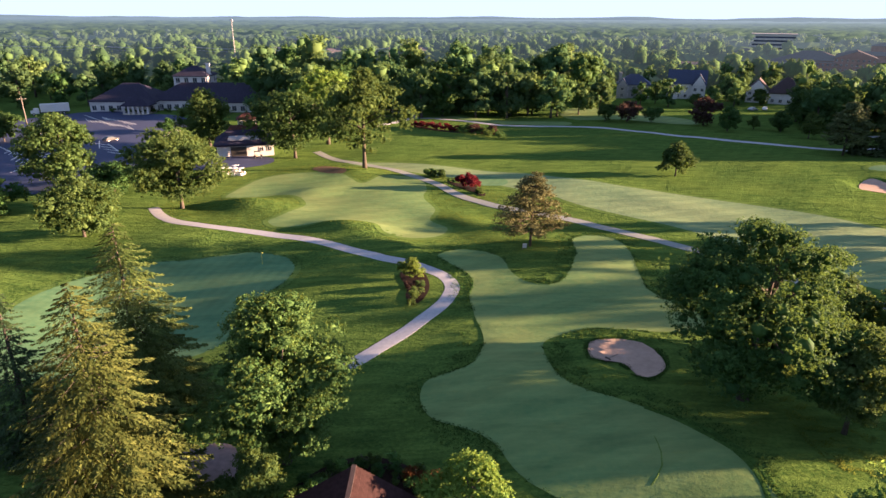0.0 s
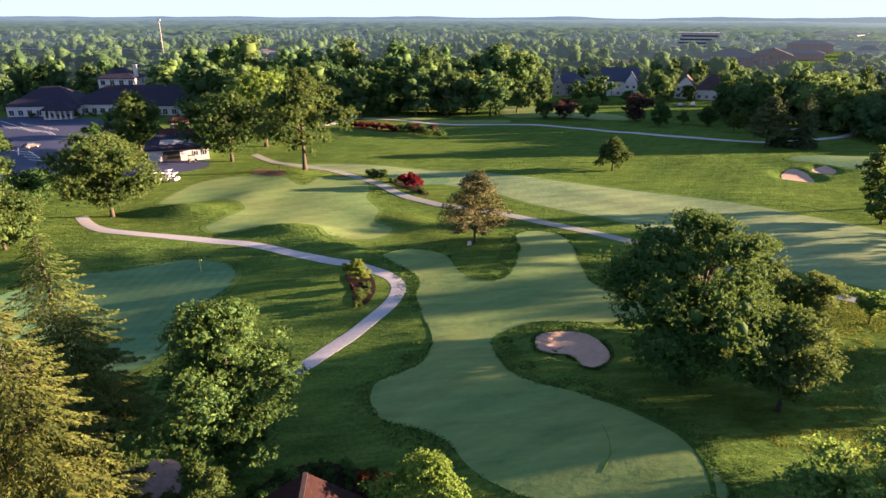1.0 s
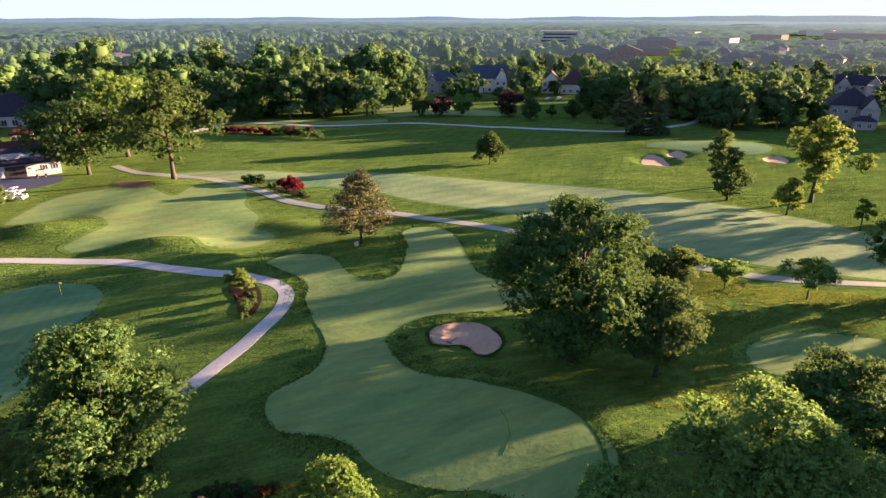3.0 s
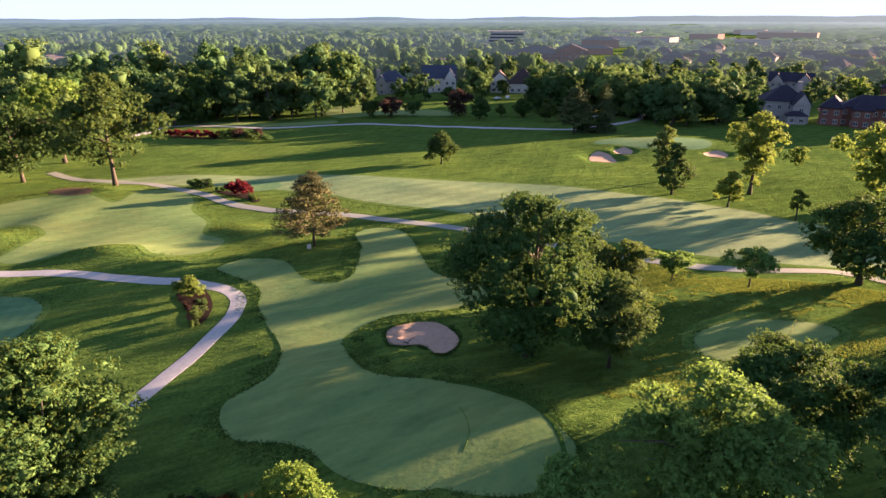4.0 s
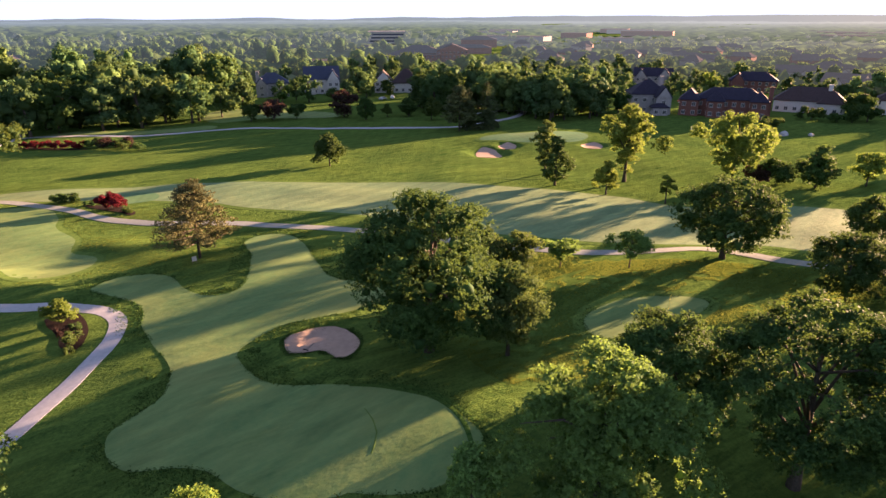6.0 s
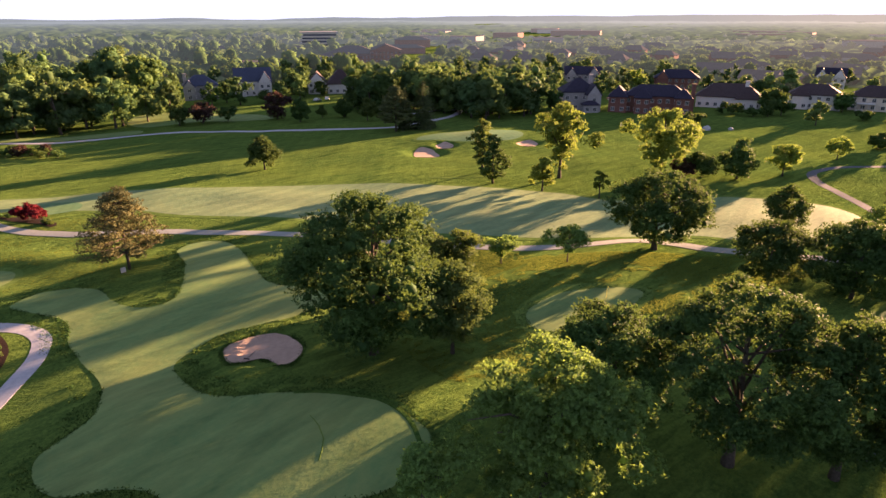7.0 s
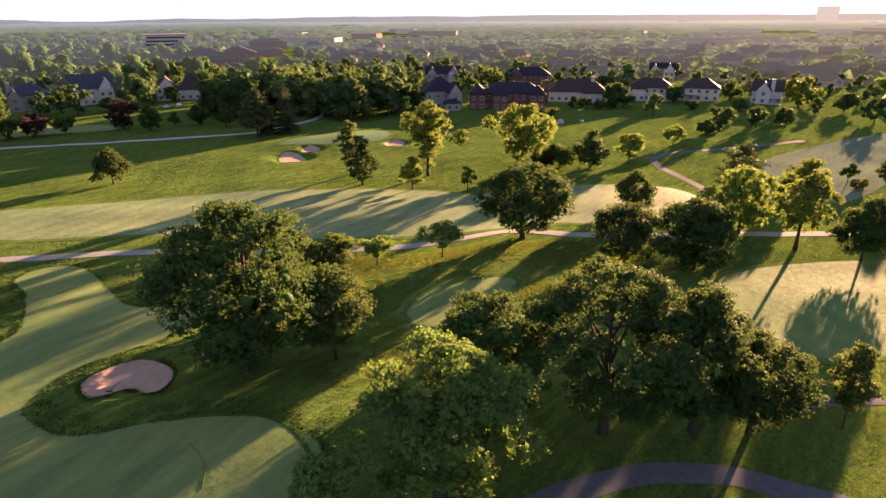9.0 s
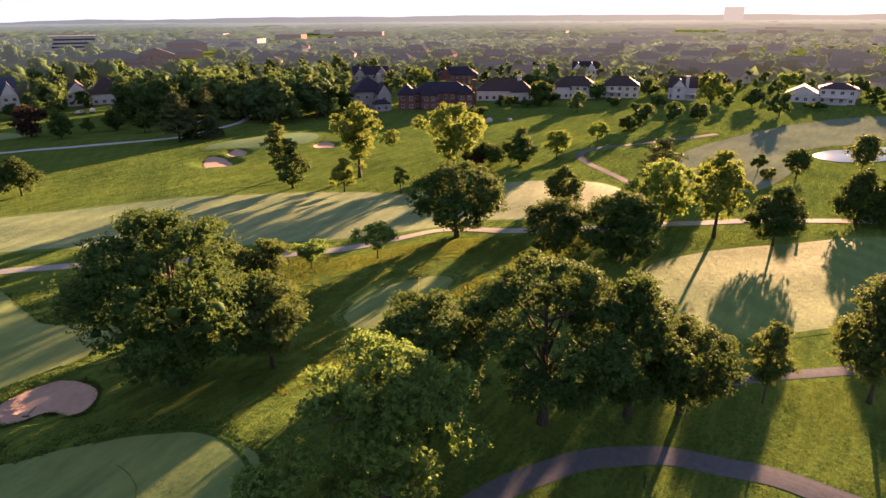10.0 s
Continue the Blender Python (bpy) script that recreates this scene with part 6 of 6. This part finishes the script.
grove(60, 20, 228, 400, 10, 235, 0.3, 0.62, lambda x, y: clear(x, y) and math.hypot(x, y) > 272, gap=7)
grove(14, 23, 288, 345, -45, 8, 0.4, 0.7, clear, gap=7)
grove(10, 22, -260, -170, 170, 240, 0.7, 1.0, gap=9)

# trees and hedges standing among the houses: x, y, height, spread, foliage
for x, y, hh, rr, f in ((215.7, 61.8, 9.0, 3.8, "O"), (206.8, 63.3, 4.9, 2.9, "O"), (230.1, 54.4, 7.5, 3.4, "O"), (235.0, 46.4, 7.9, 3.6, "O"), (303.8, 55.4, 12.8, 6.7, "Y"), (263.9, 24.3, 10.3, 4.1, "O"), (362.1, 32.4, 9.6, 5.6, "Y"), (299.2, 83.6, 9.2, 4.5, "O"), (347.7, 1.7, 9.5, 5.6, "O"), (268.5, 192.2, 12.2, 5.0, "Y"), (302.6, 134.1, 15.7, 5.7, "W"), (246.7, 114.0, 11.1, 4.7, "O"), (248.5, 110.9, 9.0, 4.1, "O"), (236.3, 124.4, 4.9, 5.2, "O"), (237.4, 115.9, 3.7, 3.1, "O"), (286.7, 104.7, 7.8, 4.0, "O"), (186.3, 172.3, 11.3, 5.4, "O"), (176.5, 174.0, 15.6, 5.8, "W"), (207.6, 122.5, 4.1, 4.4, "O"), (260.8, 87.0, 3.8, 3.6, "O"), (267.1, 69.8, 4.6, 3.6, "O"), (286.7, 37.0, 9.1, 5.4, "O"), (290.5, 14.7, 3.3, 4.5, "O"),
                        (95.7, 271.3, 13.5, 5.2, "W"), (85.9, 278.9, 10, 4.2, "O"), (63.9, 261.2, 15, 4.6, "W"), (139.0, 278.5, 7.5, 4.0, "O"), (130.0, 291.0, 10, 4.8, "W"), (162.2, 284.5, 11, 5.0, "W"), (165.2, 273.2, 11.5, 5.0, "O"), (107.6, 271.9, 6, 3.6, "O"), (256.2, 119.2, 10, 4.4, "O"), (277.0, 100.4, 8.5, 4.6, "O"), (294.8, 54.7, 11.5, 4.6, "Y")):
    deciduous("garden_tree", {"O": "dark rounded tree", "Y": "yellow-green tree", "W": "leafy green tree"}[f] + " beside a suburban house", x, y, hh, rr, {"O": L_OAK, "Y": L_YELLOW, "W": L_WOODS}[f], "round", 0.03, 60, 40, 0.52, 3, heart=True, group="garden trees")


def far_woods(name, label, seed, n, near, far, az0, az1, cards, size, tall, mat=L_WOODS):
    """Woods too far to count: many clumps of coarse leaves, joined."""
    rng = np.random.default_rng(seed)
    d = np.sqrt(rng.uniform(near ** 2, far ** 2, n))
    az = np.radians(rng.uniform(az0, az1, n))
    x, y = d * np.sin(az), d * np.cos(az)
    keep = np.sin(x / 71.0 + 2 * np.sin(y / 113.0)) + np.sin(y / 83.0 - x / 190.0) > -1.1
    keep &= (np.degrees(az) < 38) | (rng.random(n) < 0.68)
    keep &= ~((x > 165) & (x < 275) & (y > 415) & (y < 560))
    for bx, by, br in ((279, 478, 42), (396, 786, 50), (464, 669, 34), (370, 560, 36)):
        u, v = bx / math.hypot(bx, by), by / math.hypot(bx, by)
        along, across = x * u + y * v, np.abs(x * v - y * u)
        keep &= ~((along > 0.78 * math.hypot(bx, by)) & (along < math.hypot(bx, by) + 25) & (across < br))
    for bx, by, br in HOUSES:
        keep &= (x - bx) ** 2 + (y - by) ** 2 > (br + 2) ** 2
    x, y = x[keep], y[keep]
    n = len(x)
    size_of = rng.uniform(0.0, 1.0, n) ** 1.5
    low = 1 - 0.45 * np.clip((np.degrees(np.arctan2(x, y)) - 32) / 10, 0, 1)
    hh, rr = tall * low * (0.45 + 0.85 * size_of), tall * low ** 0.5 * (0.3 + 0.42 * size_of)
    parts = 3 if near < 700 else 2
    each = np.repeat(np.arange(n), parts)
    off = unit(rng.normal(size=(n * parts, 3))) * np.array([0.55, 0.55, 0.5])
    both = np.stack([x[each] + off[:, 0] * rr[each], y[each] + off[:, 1] * rr[each], hh[each] * (0.5 + 0.35 * off[:, 2])], -1)
    inner = lumps(both, rr[each] * rng.uniform(0.36, 0.5, n * parts), hh[each] * rng.uniform(0.19, 0.27, n * parts), rng, 0.16, 5, 4)
    # leaves lie on the skins of the three masses of each crown
    wide, tall2 = rr[each] * rng.uniform(0.44, 0.60, n * parts), hh[each] * rng.uniform(0.24, 0.32, n * parts)
    which = np.repeat(np.arange(n * parts), max(1, cards // parts))
    dirs = unit(rng.normal(size=(len(which), 3)) + np.array([0, 0, 0.6]))
    lump = rng.uniform(0.82, 1.12, len(which))
    c = both[which] + dirs * np.stack([wide[which], wide[which], tall2[which]], -1) * lump[:, None]
    nrm = unit(dirs + 0.3 * rng.normal(size=dirs.shape))
    me = leaves(name, c, nrm, size * rng.uniform(0.6, 1.3, len(which)), rng, 0.8, None, inner)
    me.materials.append(mat)
    tagged(new(name, me), label, "woods", "", "stuff")


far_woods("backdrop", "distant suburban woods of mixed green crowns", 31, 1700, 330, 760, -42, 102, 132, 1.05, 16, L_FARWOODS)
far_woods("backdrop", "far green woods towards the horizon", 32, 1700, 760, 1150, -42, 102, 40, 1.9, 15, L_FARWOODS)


def canopy(name, label, near, far, seed, grow=1.022, low=8.5, mat=L_BACKDROP):
    """The closed, uneven roof of far woods, with clearings."""
    rng = np.random.default_rng(seed)
    rs = [near]
    while rs[-1] < far:
        rs.append(rs[-1] * grow)
    az = np.radians(np.linspace(-46, 106, 330))
    r, a = np.meshgrid(np.array(rs), az, indexing="ij")
    r = r * (1 + 0.008 * rng.normal(size=r.shape))
    x, y = r * np.sin(a), r * np.cos(a)
    broad = np.sin(x / 170.0 + 1.7 * np.sin(y / 230.0)) + np.sin(y / 140.0 - x / 310.0 + 1.0)
    z = np.where(broad > -1.75, low + 1.6 * broad + 1.9 * rng.normal(size=r.shape), -1.5)
    z -= 0.62 * low * np.clip((np.degrees(a) - 34) / 8, 0, 1)
    z = -1.5 + (z + 1.5) * np.clip((r - near) / (0.09 * near), 0, 1)
    z[(x > 160) & (x < 300) & (y > 405) & (y < 565)] = -1.5
    for bx, by, br in ((279, 478, 50), (396, 786, 60), (464, 669, 44), (370, 560, 46)):
        u, v = bx / math.hypot(bx, by), by / math.hypot(bx, by)
        along, across = x * u + y * v, np.abs(x * v - y * u)
        z[(along > 0.86 * math.hypot(bx, by)) & (along < math.hypot(bx, by) + 30) & (across < br)] = -1.5
    k = (np.arange(len(rs) - 1)[:, None] * len(az) + np.arange(len(az) - 1)[None, :]).ravel()
    me = quads(name, np.stack([x.ravel(), y.ravel(), np.clip(z, -1.5, 24).ravel()], -1), np.stack([k, k + 1, k + len(az) + 1, k + len(az)], -1), True)
    me.materials.append(mat)
    tagged(new(name, me), label, "woods", "", "stuff")


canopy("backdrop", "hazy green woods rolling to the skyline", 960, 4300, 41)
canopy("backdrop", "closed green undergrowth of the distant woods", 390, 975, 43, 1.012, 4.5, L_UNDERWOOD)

# ---- horizon ----


def hills(name, radius, low, high, seed, mat, label):
    """A long uneven ridge that closes the view."""
    s = Shape()
    n = 360
    for i in range(n):
        a = math.tau * i / n
        k = noise.fractal(Vector((math.cos(a) * 5, math.sin(a) * 5, seed)), 1.0, 2.0, 5)
        z = low + (high - low) * (0.5 + 0.5 * k) + 14 * max(0.0, min(1.0, (math.degrees(a if a < math.pi else a - math.tau) - 5) / 45))
        for rr, zz in ((radius, -5), (radius + 60, max(1.0, z)), (radius + 160, -5)):
            s.v.append((math.sin(a) * rr, math.cos(a) * rr, zz))
    for i in range(n):
        p, q = 3 * i, 3 * ((i + 1) % n)
        s.f += [(p, p + 1, q + 1, q), (p + 1, p + 2, q + 2, q + 1)]
    structure(name, s.mesh(name, True), mat, label, "hills")


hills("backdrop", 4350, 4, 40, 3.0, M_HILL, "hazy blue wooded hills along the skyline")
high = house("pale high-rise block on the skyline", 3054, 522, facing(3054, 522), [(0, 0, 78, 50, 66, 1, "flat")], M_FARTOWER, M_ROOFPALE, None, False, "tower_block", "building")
